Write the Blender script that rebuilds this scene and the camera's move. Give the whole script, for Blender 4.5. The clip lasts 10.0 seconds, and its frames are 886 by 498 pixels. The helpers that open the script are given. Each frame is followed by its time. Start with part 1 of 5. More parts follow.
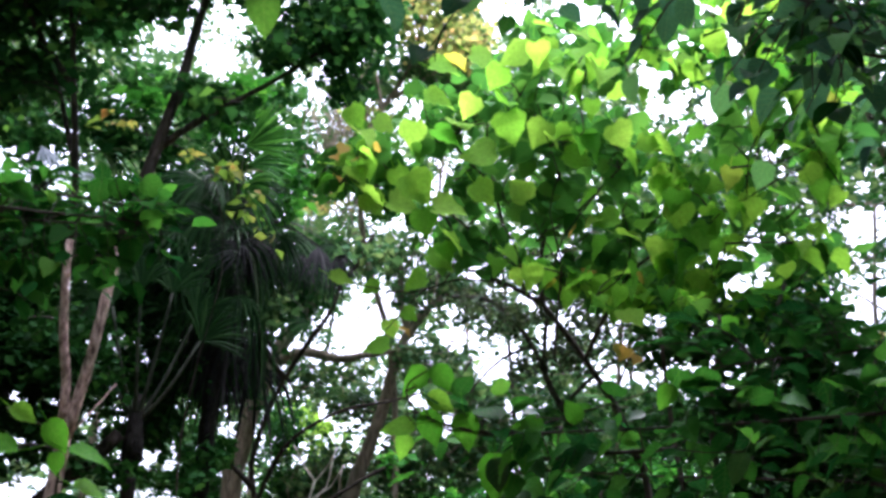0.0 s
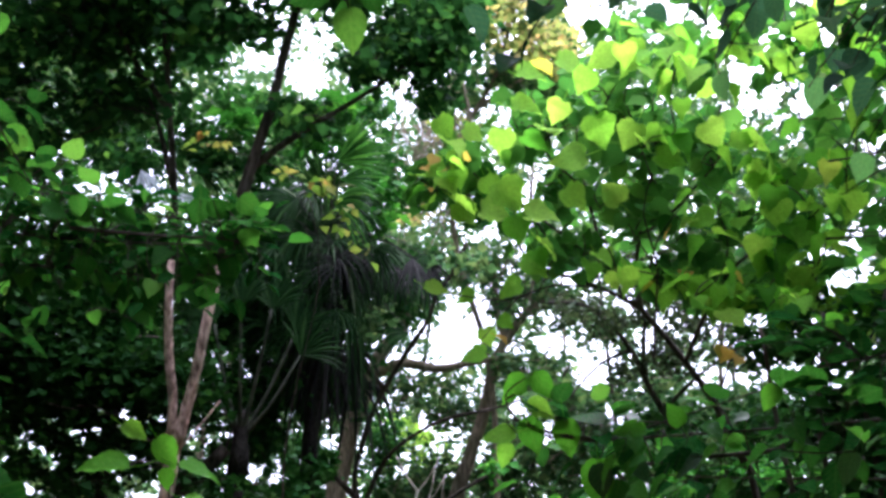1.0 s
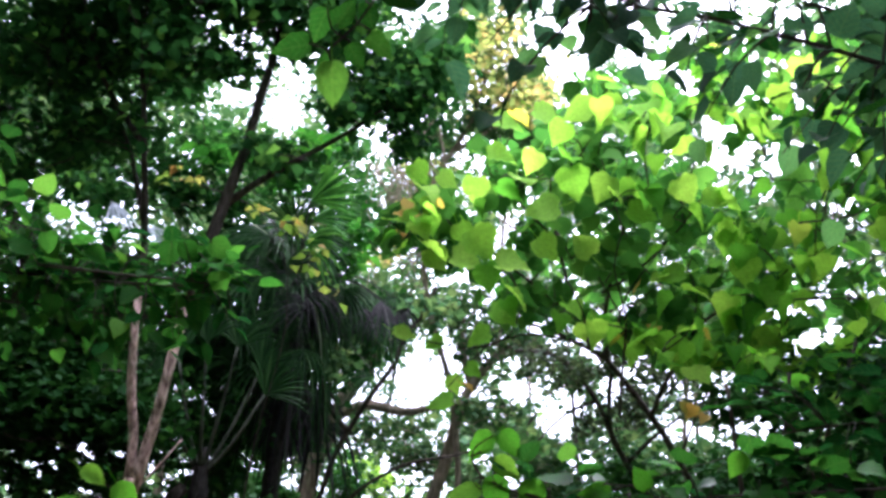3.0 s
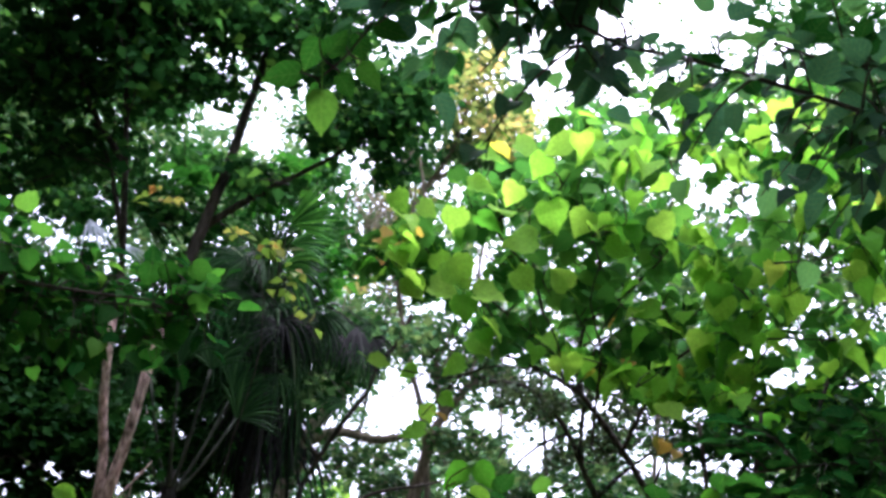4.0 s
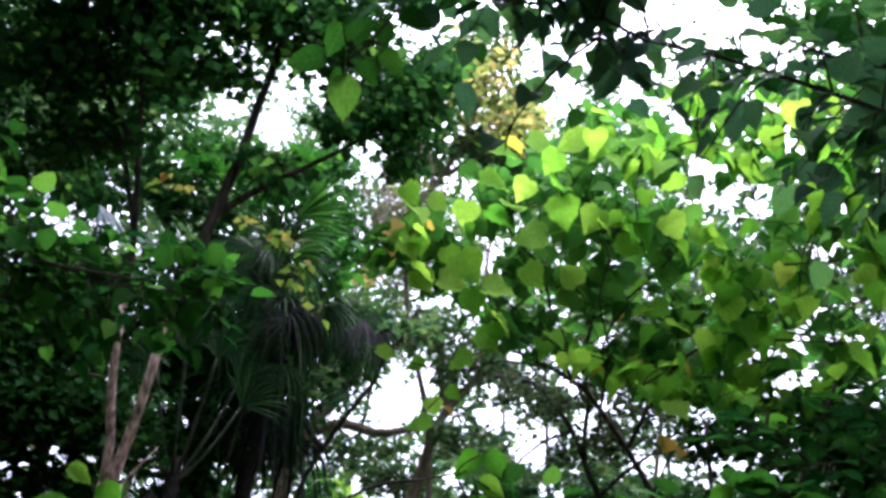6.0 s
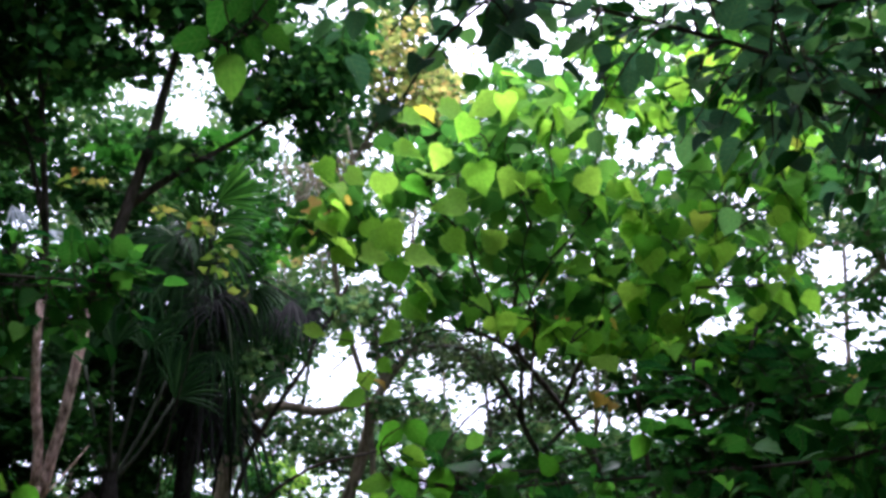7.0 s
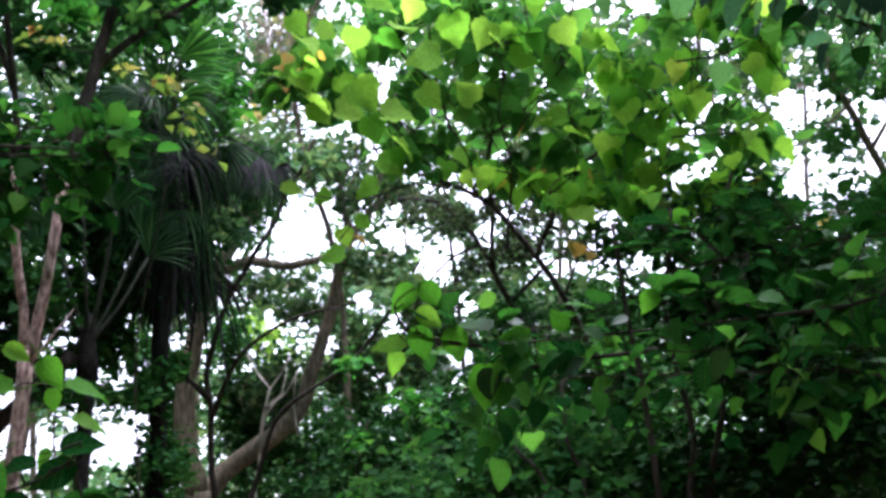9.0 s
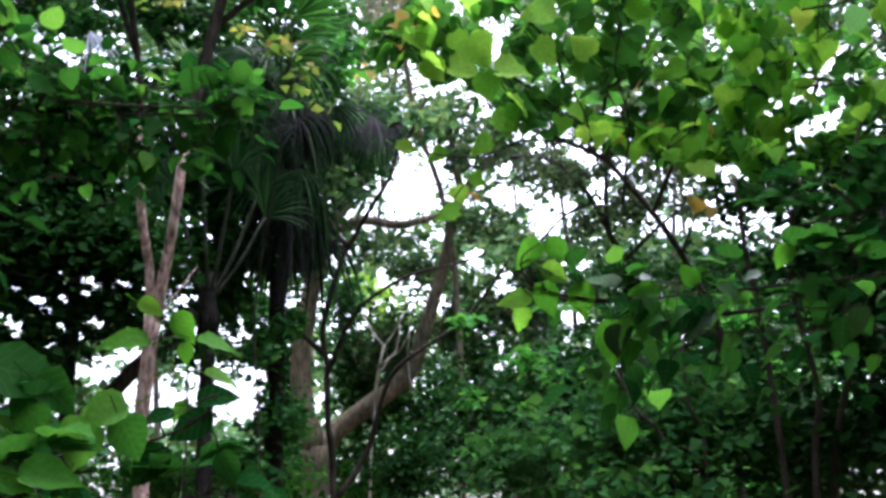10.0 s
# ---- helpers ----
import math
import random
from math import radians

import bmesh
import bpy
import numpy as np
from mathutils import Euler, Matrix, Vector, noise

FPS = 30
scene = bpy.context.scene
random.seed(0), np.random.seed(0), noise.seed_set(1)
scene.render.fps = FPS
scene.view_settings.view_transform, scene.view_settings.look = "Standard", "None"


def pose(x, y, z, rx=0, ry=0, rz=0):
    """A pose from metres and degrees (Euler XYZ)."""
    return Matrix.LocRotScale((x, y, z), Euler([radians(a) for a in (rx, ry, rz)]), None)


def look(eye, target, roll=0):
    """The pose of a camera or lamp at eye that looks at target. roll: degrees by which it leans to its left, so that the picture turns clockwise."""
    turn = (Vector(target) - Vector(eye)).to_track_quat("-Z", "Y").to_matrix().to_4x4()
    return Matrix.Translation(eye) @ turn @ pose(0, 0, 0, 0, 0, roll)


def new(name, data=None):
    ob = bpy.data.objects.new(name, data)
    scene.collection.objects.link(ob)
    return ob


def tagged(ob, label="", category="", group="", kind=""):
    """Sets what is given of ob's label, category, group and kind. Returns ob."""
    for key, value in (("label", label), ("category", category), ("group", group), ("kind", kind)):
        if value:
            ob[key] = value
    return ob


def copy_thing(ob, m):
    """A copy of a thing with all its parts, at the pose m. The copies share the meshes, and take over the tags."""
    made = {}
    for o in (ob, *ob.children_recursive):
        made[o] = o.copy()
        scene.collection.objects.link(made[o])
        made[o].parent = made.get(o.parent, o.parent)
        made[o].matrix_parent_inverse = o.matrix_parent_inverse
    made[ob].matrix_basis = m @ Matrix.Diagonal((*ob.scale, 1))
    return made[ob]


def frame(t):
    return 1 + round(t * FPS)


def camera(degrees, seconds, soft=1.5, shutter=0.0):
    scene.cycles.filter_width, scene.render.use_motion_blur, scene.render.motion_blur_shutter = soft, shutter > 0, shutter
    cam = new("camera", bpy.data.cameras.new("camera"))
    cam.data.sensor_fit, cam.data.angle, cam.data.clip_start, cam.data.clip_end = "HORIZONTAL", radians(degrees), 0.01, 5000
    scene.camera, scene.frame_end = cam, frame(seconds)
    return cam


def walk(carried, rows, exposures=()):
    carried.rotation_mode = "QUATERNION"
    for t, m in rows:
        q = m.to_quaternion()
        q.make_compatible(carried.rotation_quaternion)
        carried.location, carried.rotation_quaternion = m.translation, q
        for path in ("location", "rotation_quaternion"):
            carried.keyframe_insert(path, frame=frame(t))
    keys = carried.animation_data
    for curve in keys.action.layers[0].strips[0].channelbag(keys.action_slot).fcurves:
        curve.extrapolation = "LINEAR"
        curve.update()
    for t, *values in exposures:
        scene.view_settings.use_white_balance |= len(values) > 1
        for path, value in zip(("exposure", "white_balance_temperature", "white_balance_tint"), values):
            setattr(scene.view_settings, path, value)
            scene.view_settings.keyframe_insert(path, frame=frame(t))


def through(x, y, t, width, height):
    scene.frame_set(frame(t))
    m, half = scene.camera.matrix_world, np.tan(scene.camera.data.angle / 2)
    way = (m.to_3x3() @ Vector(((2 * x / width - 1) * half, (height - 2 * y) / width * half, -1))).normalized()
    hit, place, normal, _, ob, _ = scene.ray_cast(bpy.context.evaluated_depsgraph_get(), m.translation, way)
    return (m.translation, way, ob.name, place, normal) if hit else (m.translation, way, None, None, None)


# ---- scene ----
cam = camera(42.7, 10.0, soft=3.2)
PATH = [
    (0, pose(0.138, 0.012, 1.574, 112.19, 0, -1.98) @ pose(0, 0, 0, 0, 0, 2.85)),
    (0.5, pose(0.141, 0.002, 1.571, 113.11, 0, 0.19) @ pose(0, 0, 0, 0, 0, 2.89)),
    (1, pose(0.137, 0.006, 1.572, 112.38, 0, 3.13) @ pose(0, 0, 0, 0, 0, 2.58)),
    (1.5, pose(0.130, -0.004, 1.581, 112.82, 0, 5.22) @ pose(0, 0, 0, 0, 0, 1.35)),
    (2, pose(0.128, -0.006, 1.589, 112.59, 0, 5.09) @ pose(0, 0, 0, 0, 0, 0.79)),
    (2.5, pose(0.136, 0.000, 1.590, 109.99, 0, 4.40) @ pose(0, 0, 0, 0, 0, 2.60)),
    (3, pose(0.129, 0.003, 1.599, 114.52, 0, 1.59) @ pose(0, 0, 0, 0, 0, 4.22)),
    (3.2, pose(0.124, 0.003, 1.600, 115.53, 0, 0.89) @ pose(0, 0, 0, 0, 0, 4.60)),
    (4.5, pose(0.114, -0.022, 1.591, 116.07, 0, 0.64) @ pose(0, 0, 0, 0, 0, 6.03)),
    (5, pose(0.103, -0.017, 1.587, 115.57, 0, 0.83) @ pose(0, 0, 0, 0, 0, 6.57)),
    (5.2, pose(0.098, -0.013, 1.582, 115.18, 0, 0.75) @ pose(0, 0, 0, 0, 0, 6.41)),
    (6.3, pose(0.097, -0.013, 1.569, 116.00, 0, 0.65) @ pose(0, 0, 0, 0, 0, 7.22)),
    (6.5, pose(0.102, -0.005, 1.563, 114.56, 0, 0.37) @ pose(0, 0, 0, 0, 0, 5.19)),
    (7, pose(0.145, -0.005, 1.583, 114.65, 0, -3.29) @ pose(0, 0, 0, 0, 0, 0.96)),
    (7.5, pose(0.188, -0.012, 1.588, 110.95, 0, -3.16) @ pose(0, 0, 0, 0, 0, -2.00)),
    (8, pose(0.112, -0.016, 1.591, 109.20, 0, -4.11) @ pose(0, 0, 0, 0, 0, 0.23)),
    (8.5, pose(0.040, -0.033, 1.607, 109.80, 0, -4.57) @ pose(0, 0, 0, 0, 0, 1.47)),
    (9, pose(0.033, -0.024, 1.602, 107.01, 0, -5.71) @ pose(0, 0, 0, 0, 0, -1.29)),
    (9.5, pose(0.018, -0.006, 1.591, 105.61, 0, -2.50) @ pose(0, 0, 0, 0, 0, 0.30)),
    (10, pose(0.000, 0.002, 1.601, 105.00, 0, -0.00) @ pose(0, 0, 0, 0, 0, 0.00)),
]
EXPOSURE = [(0, 1.92), (1.5, 1.99), (2.5, 2.08), (3, 2.16), (4.5, 1.7), (5, 1.66), (6.5, 1.6), (7, 1.48), (7.5, 1.45), (8, 1.62), (8.5, 1.84), (9, 2.02), (9.5, 2.08), (10, 2.12)]
walk(cam, PATH, [(t, e + 0.23, 5600, 26) for t, e in EXPOSURE])

# ---------------------------------------------------------------- light
world = bpy.data.worlds.new("overcast_sky")
scene.world = world
world.use_nodes = True
wn = world.node_tree
sky = wn.nodes.new("ShaderNodeTexSky")
sky.sky_type = 'NISHITA'
sky.sun_disc = False
sky.sun_elevation, sky.sun_rotation = radians(64), radians(20)
sky.dust_density, sky.air_density = 6.0, 1.0
veil = wn.nodes.new("ShaderNodeHueSaturation")
veil.inputs["Saturation"].default_value = 0.4
veil.inputs["Value"].default_value = 1.5
wn.links.new(sky.outputs[0], veil.inputs["Color"])
wn.links.new(veil.outputs[0], wn.nodes["Background"].inputs["Color"])
wn.nodes["Background"].inputs["Strength"].default_value = 0.11

sun_data = bpy.data.lights.new("sun", 'SUN')
sun_data.energy, sun_data.angle, sun_data.color = 3.4, radians(40), (1.0, 0.96, 0.9)
sun = new("sun", sun_data)
sun.matrix_world = look((2, 3.5, 18), (1.8, 6, 4))


# ---------------------------------------------------------------- materials
def shader(name):
    m = bpy.data.materials.new(name)
    m.use_nodes = True
    nt = m.node_tree
    nt.nodes.clear()
    return m, nt, nt.nodes.new("ShaderNodeOutputMaterial")


def ramp(nt, stops):
    r = nt.nodes.new("ShaderNodeValToRGB")
    while len(r.color_ramp.elements) < len(stops):
        r.color_ramp.elements.new(0.5)
    for e, (p, c) in zip(r.color_ramp.elements, stops):
        e.position, e.color = p, (*c, 1)
    return r


def noise_node(nt, scale, detail=3.0, coords="Object"):
    tc = nt.nodes.new("ShaderNodeTexCoord")
    n = nt.nodes.new("ShaderNodeTexNoise")
    n.inputs["Scale"].default_value, n.inputs["Detail"].default_value = scale, detail
    nt.links.new(tc.outputs[coords], n.inputs["Vector"])
    return n


def mixed(nt, kind, fac, a, b):
    m = nt.nodes.new("ShaderNodeMix")
    m.data_type, m.blend_type = 'RGBA', kind
    for sock, value in ((m.inputs[0], fac), (m.inputs[6], a), (m.inputs[7], b)):
        if hasattr(value, "links"):
            nt.links.new(value, sock)
        else:
            sock.default_value = value
    return m.outputs[2]


def leaf_material(name, stops, through=0.45, rough=0.42, glow=(1.3, 1.2, 0.75), single=False, veins=True, gloss=0.02):
    """A thin leaf: a waxy face over a body that lets light through. Colour varies from leaf to leaf."""
    m, nt, out = shader(name)
    if single:
        rnd = nt.nodes.new("ShaderNodeObjectInfo").outputs["Random"]
    else:
        rnd = nt.nodes.new("ShaderNodeNewGeometry").outputs["Random Per Island"]
    r = ramp(nt, stops)
    nt.links.new(rnd, r.inputs[0])
    n = noise_node(nt, 9.0, 4.0)
    blotch = ramp(nt, [(0.3, (0.72, 0.74, 0.7)), (0.7, (1.15, 1.12, 1.05))])
    nt.links.new(n.outputs[0], blotch.inputs[0])
    col = mixed(nt, 'MULTIPLY', 0.8, r.outputs[0], blotch.outputs[0])
    bump_from = n.outputs[0]
    if veins:
        uv = nt.nodes.new("ShaderNodeUVMap")
        sep = nt.nodes.new("ShaderNodeSeparateXYZ")
        nt.links.new(uv.outputs[0], sep.inputs[0])

        def op(kind, a, b=0.0, c=0.0):
            q = nt.nodes.new("ShaderNodeMath")
            q.operation = kind
            for s, v in zip(q.inputs, (a, b, c)):
                if hasattr(v, "links"):
                    nt.links.new(v, s)
                else:
                    s.default_value = v
            return q.outputs[0]

        side = op('ABSOLUTE', op('SUBTRACT', sep.outputs[0], 0.5))
        run = op('FRACT', op('MULTIPLY', op('SUBTRACT', sep.outputs[1], op('MULTIPLY', side, 0.75)), 6.0))
        rib = op('LESS_THAN', op('ABSOLUTE', op('SUBTRACT', run, 0.5)), 0.07)
        mid = op('LESS_THAN', side, 0.014)
        vein = op('MAXIMUM', rib, mid)
        pale = mixed(nt, 'MIX', 0.07, col, (0.30, 0.42, 0.12, 1))
        col = mixed(nt, 'MIX', vein, col, pale)
        bump_from = op('ADD', op('MULTIPLY', vein, 0.06), n.outputs[0])
    bump = nt.nodes.new("ShaderNodeBump")
    bump.inputs["Strength"].default_value, bump.inputs["Distance"].default_value = 0.25, 0.01
    nt.links.new(bump_from, bump.inputs["Height"])
    face = nt.nodes.new("ShaderNodeBsdfPrincipled")
    face.inputs["Roughness"].default_value = rough
    face.inputs["Specular IOR Level"].default_value = gloss
    nt.links.new(col, face.inputs["Base Color"])
    nt.links.new(bump.outputs[0], face.inputs["Normal"])
    body = nt.nodes.new("ShaderNodeBsdfTranslucent")
    nt.links.new(mixed(nt, 'MULTIPLY', 1.0, col, (*glow, 1)), body.inputs["Color"])
    mix = nt.nodes.new("ShaderNodeMixShader")
    mix.inputs[0].default_value = through
    nt.links.new(face.outputs[0], mix.inputs[1])
    nt.links.new(body.outputs[0], mix.inputs[2])
    nt.links.new(mix.outputs[0], out.inputs[0])
    return m


def bark_material(name, dark, light, scale=14.0, stretch=0.25, depth=0.02):
    m, nt, out = shader(name)
    tc = nt.nodes.new("ShaderNodeTexCoord")
    mp = nt.nodes.new("ShaderNodeMapping")
    mp.inputs["Scale"].default_value = (1, 1, stretch)
    nt.links.new(tc.outputs["Object"], mp.inputs["Vector"])
    fine = nt.nodes.new("ShaderNodeTexNoise")
    fine.inputs["Scale"].default_value, fine.inputs["Detail"].default_value = scale * 3, 6.0
    nt.links.new(mp.outputs[0], fine.inputs["Vector"])
    broad = noise_node(nt, scale * 0.25, 3.0)
    r = ramp(nt, [(0.3, dark), (0.7, light)])
    nt.links.new(fine.outputs[0], r.inputs[0])
    patch = ramp(nt, [(0.4, (0.7, 0.75, 0.68)), (0.62, (1.2, 1.18, 1.15))])
    nt.links.new(broad.outputs[0], patch.inputs[0])
    bump = nt.nodes.new("ShaderNodeBump")
    bump.inputs["Strength"].default_value, bump.inputs["Distance"].default_value = 0.8, depth
    nt.links.new(fine.outputs[0], bump.inputs["Height"])
    b = nt.nodes.new("ShaderNodeBsdfPrincipled")
    b.inputs["Roughness"].default_value = 0.85
    b.inputs["Specular IOR Level"].default_value = 0.12
    nt.links.new(mixed(nt, 'MULTIPLY', 1.0, r.outputs[0], patch.outputs[0]), b.inputs["Base Color"])
    nt.links.new(bump.outputs[0], b.inputs["Normal"])
    nt.links.new(b.outputs[0], out.inputs[0])
    return m


HEART_STOPS = [(0.0, (0.055, 0.22, 0.022)), (0.25, (0.115, 0.35, 0.034)), (0.65, (0.21, 0.48, 0.052)), (0.95, (0.27, 0.52, 0.072)), (1.0, (0.38, 0.46, 0.09))]
INNER_SHADE_STOPS = [(0.0, (0.0244, 0.1109, 0.0237)), (0.6, (0.044, 0.1714, 0.0324)), (1.0, (0.0883, 0.252, 0.0443))]
MID_STOPS = [(0.0, (0.012, 0.070, 0.011)), (0.5, (0.023, 0.118, 0.017)), (0.9, (0.050, 0.19, 0.026)), (1.0, (0.10, 0.27, 0.04))]
DARK_STOPS = [(0.0, (0.012, 0.056, 0.016)), (0.6, (0.022, 0.086, 0.023)), (1.0, (0.046, 0.138, 0.034))]
CANOPY_STOPS = [(0.0, (0.010, 0.046, 0.016)), (0.6, (0.020, 0.078, 0.024)), (0.88, (0.036, 0.125, 0.032)), (1.0, (0.11, 0.28, 0.055))]
# paler and greyer: haze over the distance put into the leaf colour
FAR_HAZE_STOPS = [(0.0, (0.0328, 0.0916, 0.0426)), (0.6, (0.058, 0.1348, 0.0612)), (1.0, (0.126, 0.2048, 0.0931))]
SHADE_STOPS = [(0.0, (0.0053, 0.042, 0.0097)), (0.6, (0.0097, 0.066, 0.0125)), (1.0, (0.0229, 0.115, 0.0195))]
# the palest palm stop paints sky glints on a few blades
PALM_STOPS = [(0.0, (0.006, 0.020, 0.007)), (0.5, (0.014, 0.044, 0.013)), (0.8, (0.034, 0.082, 0.026)), (1.0, (0.14, 0.19, 0.11))]
YELLOW_STOPS = [(0.0, (0.13, 0.21, 0.07)), (0.55, (0.22, 0.28, 0.11)), (0.85, (0.36, 0.34, 0.15)), (1.0, (0.48, 0.34, 0.18))]

M_heart = leaf_material("heart_leaf", HEART_STOPS, 0.66, 0.55, single=True)
# brighter copy of heart_leaf: light on the outer leaves put into the colour
M_heart_lit = leaf_material("heart_leaf_toplit", [(0.0, (0.15, 0.40, 0.042)), (0.6, (0.21, 0.47, 0.06)), (1.0, (0.28, 0.53, 0.085))], 0.66, 0.55, single=True)
M_frond = leaf_material("fresh_palm_blade", [(0.0, (0.012, 0.05, 0.012)), (0.45, (0.045, 0.17, 0.028)), (1.0, (0.15, 0.40, 0.07))], 0.35, 0.4, veins=False)
# glint of the sky on glossy blades, painted as pale blue
M_blue_frond = leaf_material("sky_glint_blade", [(0.0, (0.22, 0.26, 0.30)), (1.0, (0.50, 0.55, 0.62))], 0.3, 0.35, (1.0, 1.0, 1.0), veins=False, gloss=0.3)
# darker copy of heart_leaf: shade inside the crown put into the colour
M_heart_many = leaf_material("heart_leaf_inner_shaded", INNER_SHADE_STOPS, 0.5, 0.55)
M_near = leaf_material("broad_leaf", MID_STOPS, 0.48, 0.5, single=True)
# darker copy of broad_leaf: shade on the near boughs put into the colour
M_shade = leaf_material("broad_leaf_shaded", SHADE_STOPS, 0.3, 0.6, single=True, gloss=0.0)
M_autumn = leaf_material("yellowed_leaf", [(0.0, (0.30, 0.34, 0.05)), (0.5, (0.40, 0.30, 0.09)), (1.0, (0.42, 0.26, 0.08))], 0.65, 0.6, (1.2, 1.1, 0.6), single=True)
M_red = leaf_material("red_leaf", [(0.0, (0.5, 0.06, 0.02)), (1.0, (0.5, 0.08, 0.02))], 0.5, 0.5, (1.0, 1.0, 1.0), single=True)
M_gloss = leaf_material("glossy_leaf", DARK_STOPS, 0.15, 0.45, single=True, gloss=0.3)
# brighter leaf: light shining through it is put into the colour
M_near_lit = leaf_material("broad_leaf_lit", [(0.0, (0.040, 0.18, 0.014)), (0.6, (0.075, 0.27, 0.022)), (1.0, (0.15, 0.36, 0.04))], 0.6, 0.45, single=True)
# raised bluish tone paints lens glare over the dark boughs overhead
M_over = leaf_material("glare_tinted_leaf", [(0.0, (0.020, 0.070, 0.052)), (0.6, (0.034, 0.11, 0.066)), (1.0, (0.09, 0.25, 0.08))], 0.55, 0.45, single=True)
M_lacy = leaf_material("lacy_leaf", [(0.0, (0.012, 0.022, 0.013)), (0.6, (0.026, 0.044, 0.026)), (1.0, (0.055, 0.085, 0.045))], 0.35, 0.5, veins=False)
# sunlight on a far patch of foliage painted as lime green
M_sunlit = leaf_material("sunlit_leaf", [(0.0, (0.16, 0.38, 0.05)), (1.0, (0.34, 0.58, 0.10))], 0.55, 0.5, veins=False)
M_mid = leaf_material("shrub_leaf", MID_STOPS, 0.4, 0.45, veins=False)
M_canopy = leaf_material("high_canopy_leaf", CANOPY_STOPS, 0.5, 0.5, veins=False)
M_dark = leaf_material("canopy_leaf", DARK_STOPS, 0.45, 0.5, veins=False)
# deep shade of the understory put into a near-black leaf colour
M_deep_shade = leaf_material("deep_shade_leaf", [(0.0, (0.006, 0.028, 0.008)), (0.7, (0.012, 0.048, 0.012)), (1.0, (0.022, 0.074, 0.017))], 0.35, 0.5, veins=False)
M_far = leaf_material("hazed_forest_leaf", FAR_HAZE_STOPS, 0.4, 0.55, veins=False)
M_yellow = leaf_material("autumn_leaf", YELLOW_STOPS, 0.6, 0.5, veins=False)
M_olive = leaf_material("olive_leaf", [(0.0, (0.05, 0.12, 0.02)), (0.6, (0.10, 0.16, 0.035)), (0.9, (0.17, 0.17, 0.05)), (1.0, (0.22, 0.12, 0.05))], 0.5, 0.5, veins=False)
M_palm = leaf_material("palm_blade", PALM_STOPS, 0.2, 0.4, veins=False)
# the two palest stops paint highlights on some of the dead strips
M_dead = leaf_material("dead_frond", [(0.0, (0.010, 0.010, 0.011)), (0.6, (0.022, 0.022, 0.023)), (0.8, (0.07, 0.068, 0.07)), (1.0, (0.26, 0.25, 0.265))], 0.15, 0.6, (1.0, 0.95, 0.9), veins=False)
M_tan = bark_material("tan_bark", (0.11, 0.066, 0.060), (0.72, 0.51, 0.47), 17.0, 0.4, 0.05)
M_grey = bark_material("grey_bark", (0.09, 0.07, 0.05), (0.26, 0.21, 0.16), 10.0, 0.3, 0.02)
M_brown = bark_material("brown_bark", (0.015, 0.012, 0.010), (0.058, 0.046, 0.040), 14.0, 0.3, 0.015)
M_pale = bark_material("dry_twig", (0.26, 0.24, 0.21), (0.52, 0.48, 0.43), 25.0, 0.2, 0.006)
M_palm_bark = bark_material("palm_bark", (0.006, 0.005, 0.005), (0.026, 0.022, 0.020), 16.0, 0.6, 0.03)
M_petiole = bark_material("petiole", (0.028, 0.034, 0.026), (0.075, 0.085, 0.066), 18.0, 0.1, 0.004)
M_soil = bark_material("leaf_litter", (0.05, 0.035, 0.02), (0.17, 0.12, 0.07), 4.0, 1.0, 0.05)

# ---------------------------------------------------------------- tools
EYE = Vector((0.0, 0.0, 1.6))
rng = np.random.default_rng(7)


def spot(az, el, d):
    """Bearing (to the right of +y), height angle and distance from where the walker stands."""
    a, e = radians(az), radians(el)
    return EYE + Vector((math.sin(a) * math.cos(e), math.cos(a) * math.cos(e), math.sin(e))) * d


def part(name, mesh, material, parent, label="", kind=""):
    mesh.materials.clear()
    mesh.materials.append(material)
    ob = new(name, mesh)
    ob.parent = parent
    if parent is not None:
        ob.matrix_parent_inverse = Matrix.Translation(parent.location).inverted()
    return tagged(ob, label=label, kind=kind)


def thing(name, base, label, category, group=""):
    ob = new(name)
    ob.empty_display_size = 0.2
    ob.location = base
    return tagged(ob, label, category, group)


def smooth_line(points, step=0.12):
    """A Catmull-Rom line through points, cut into short steps."""
    p = [Vector(q) for q in points]
    p = [p[0] * 2 - p[1]] + p + [p[-1] * 2 - p[-2]]
    line = []
    for i in range(1, len(p) - 2):
        n = max(2, int((p[i + 1] - p[i]).length / step))
        for k in range(n):
            t = k / n
            a, b, c, d = p[i - 1], p[i], p[i + 1], p[i + 2]
            line.append(0.5 * (2 * b + (c - a) * t + (2 * a - 5 * b + 4 * c - d) * t * t + (3 * b - a - 3 * c + d) * t ** 3))
    line.append(p[-2])
    return line


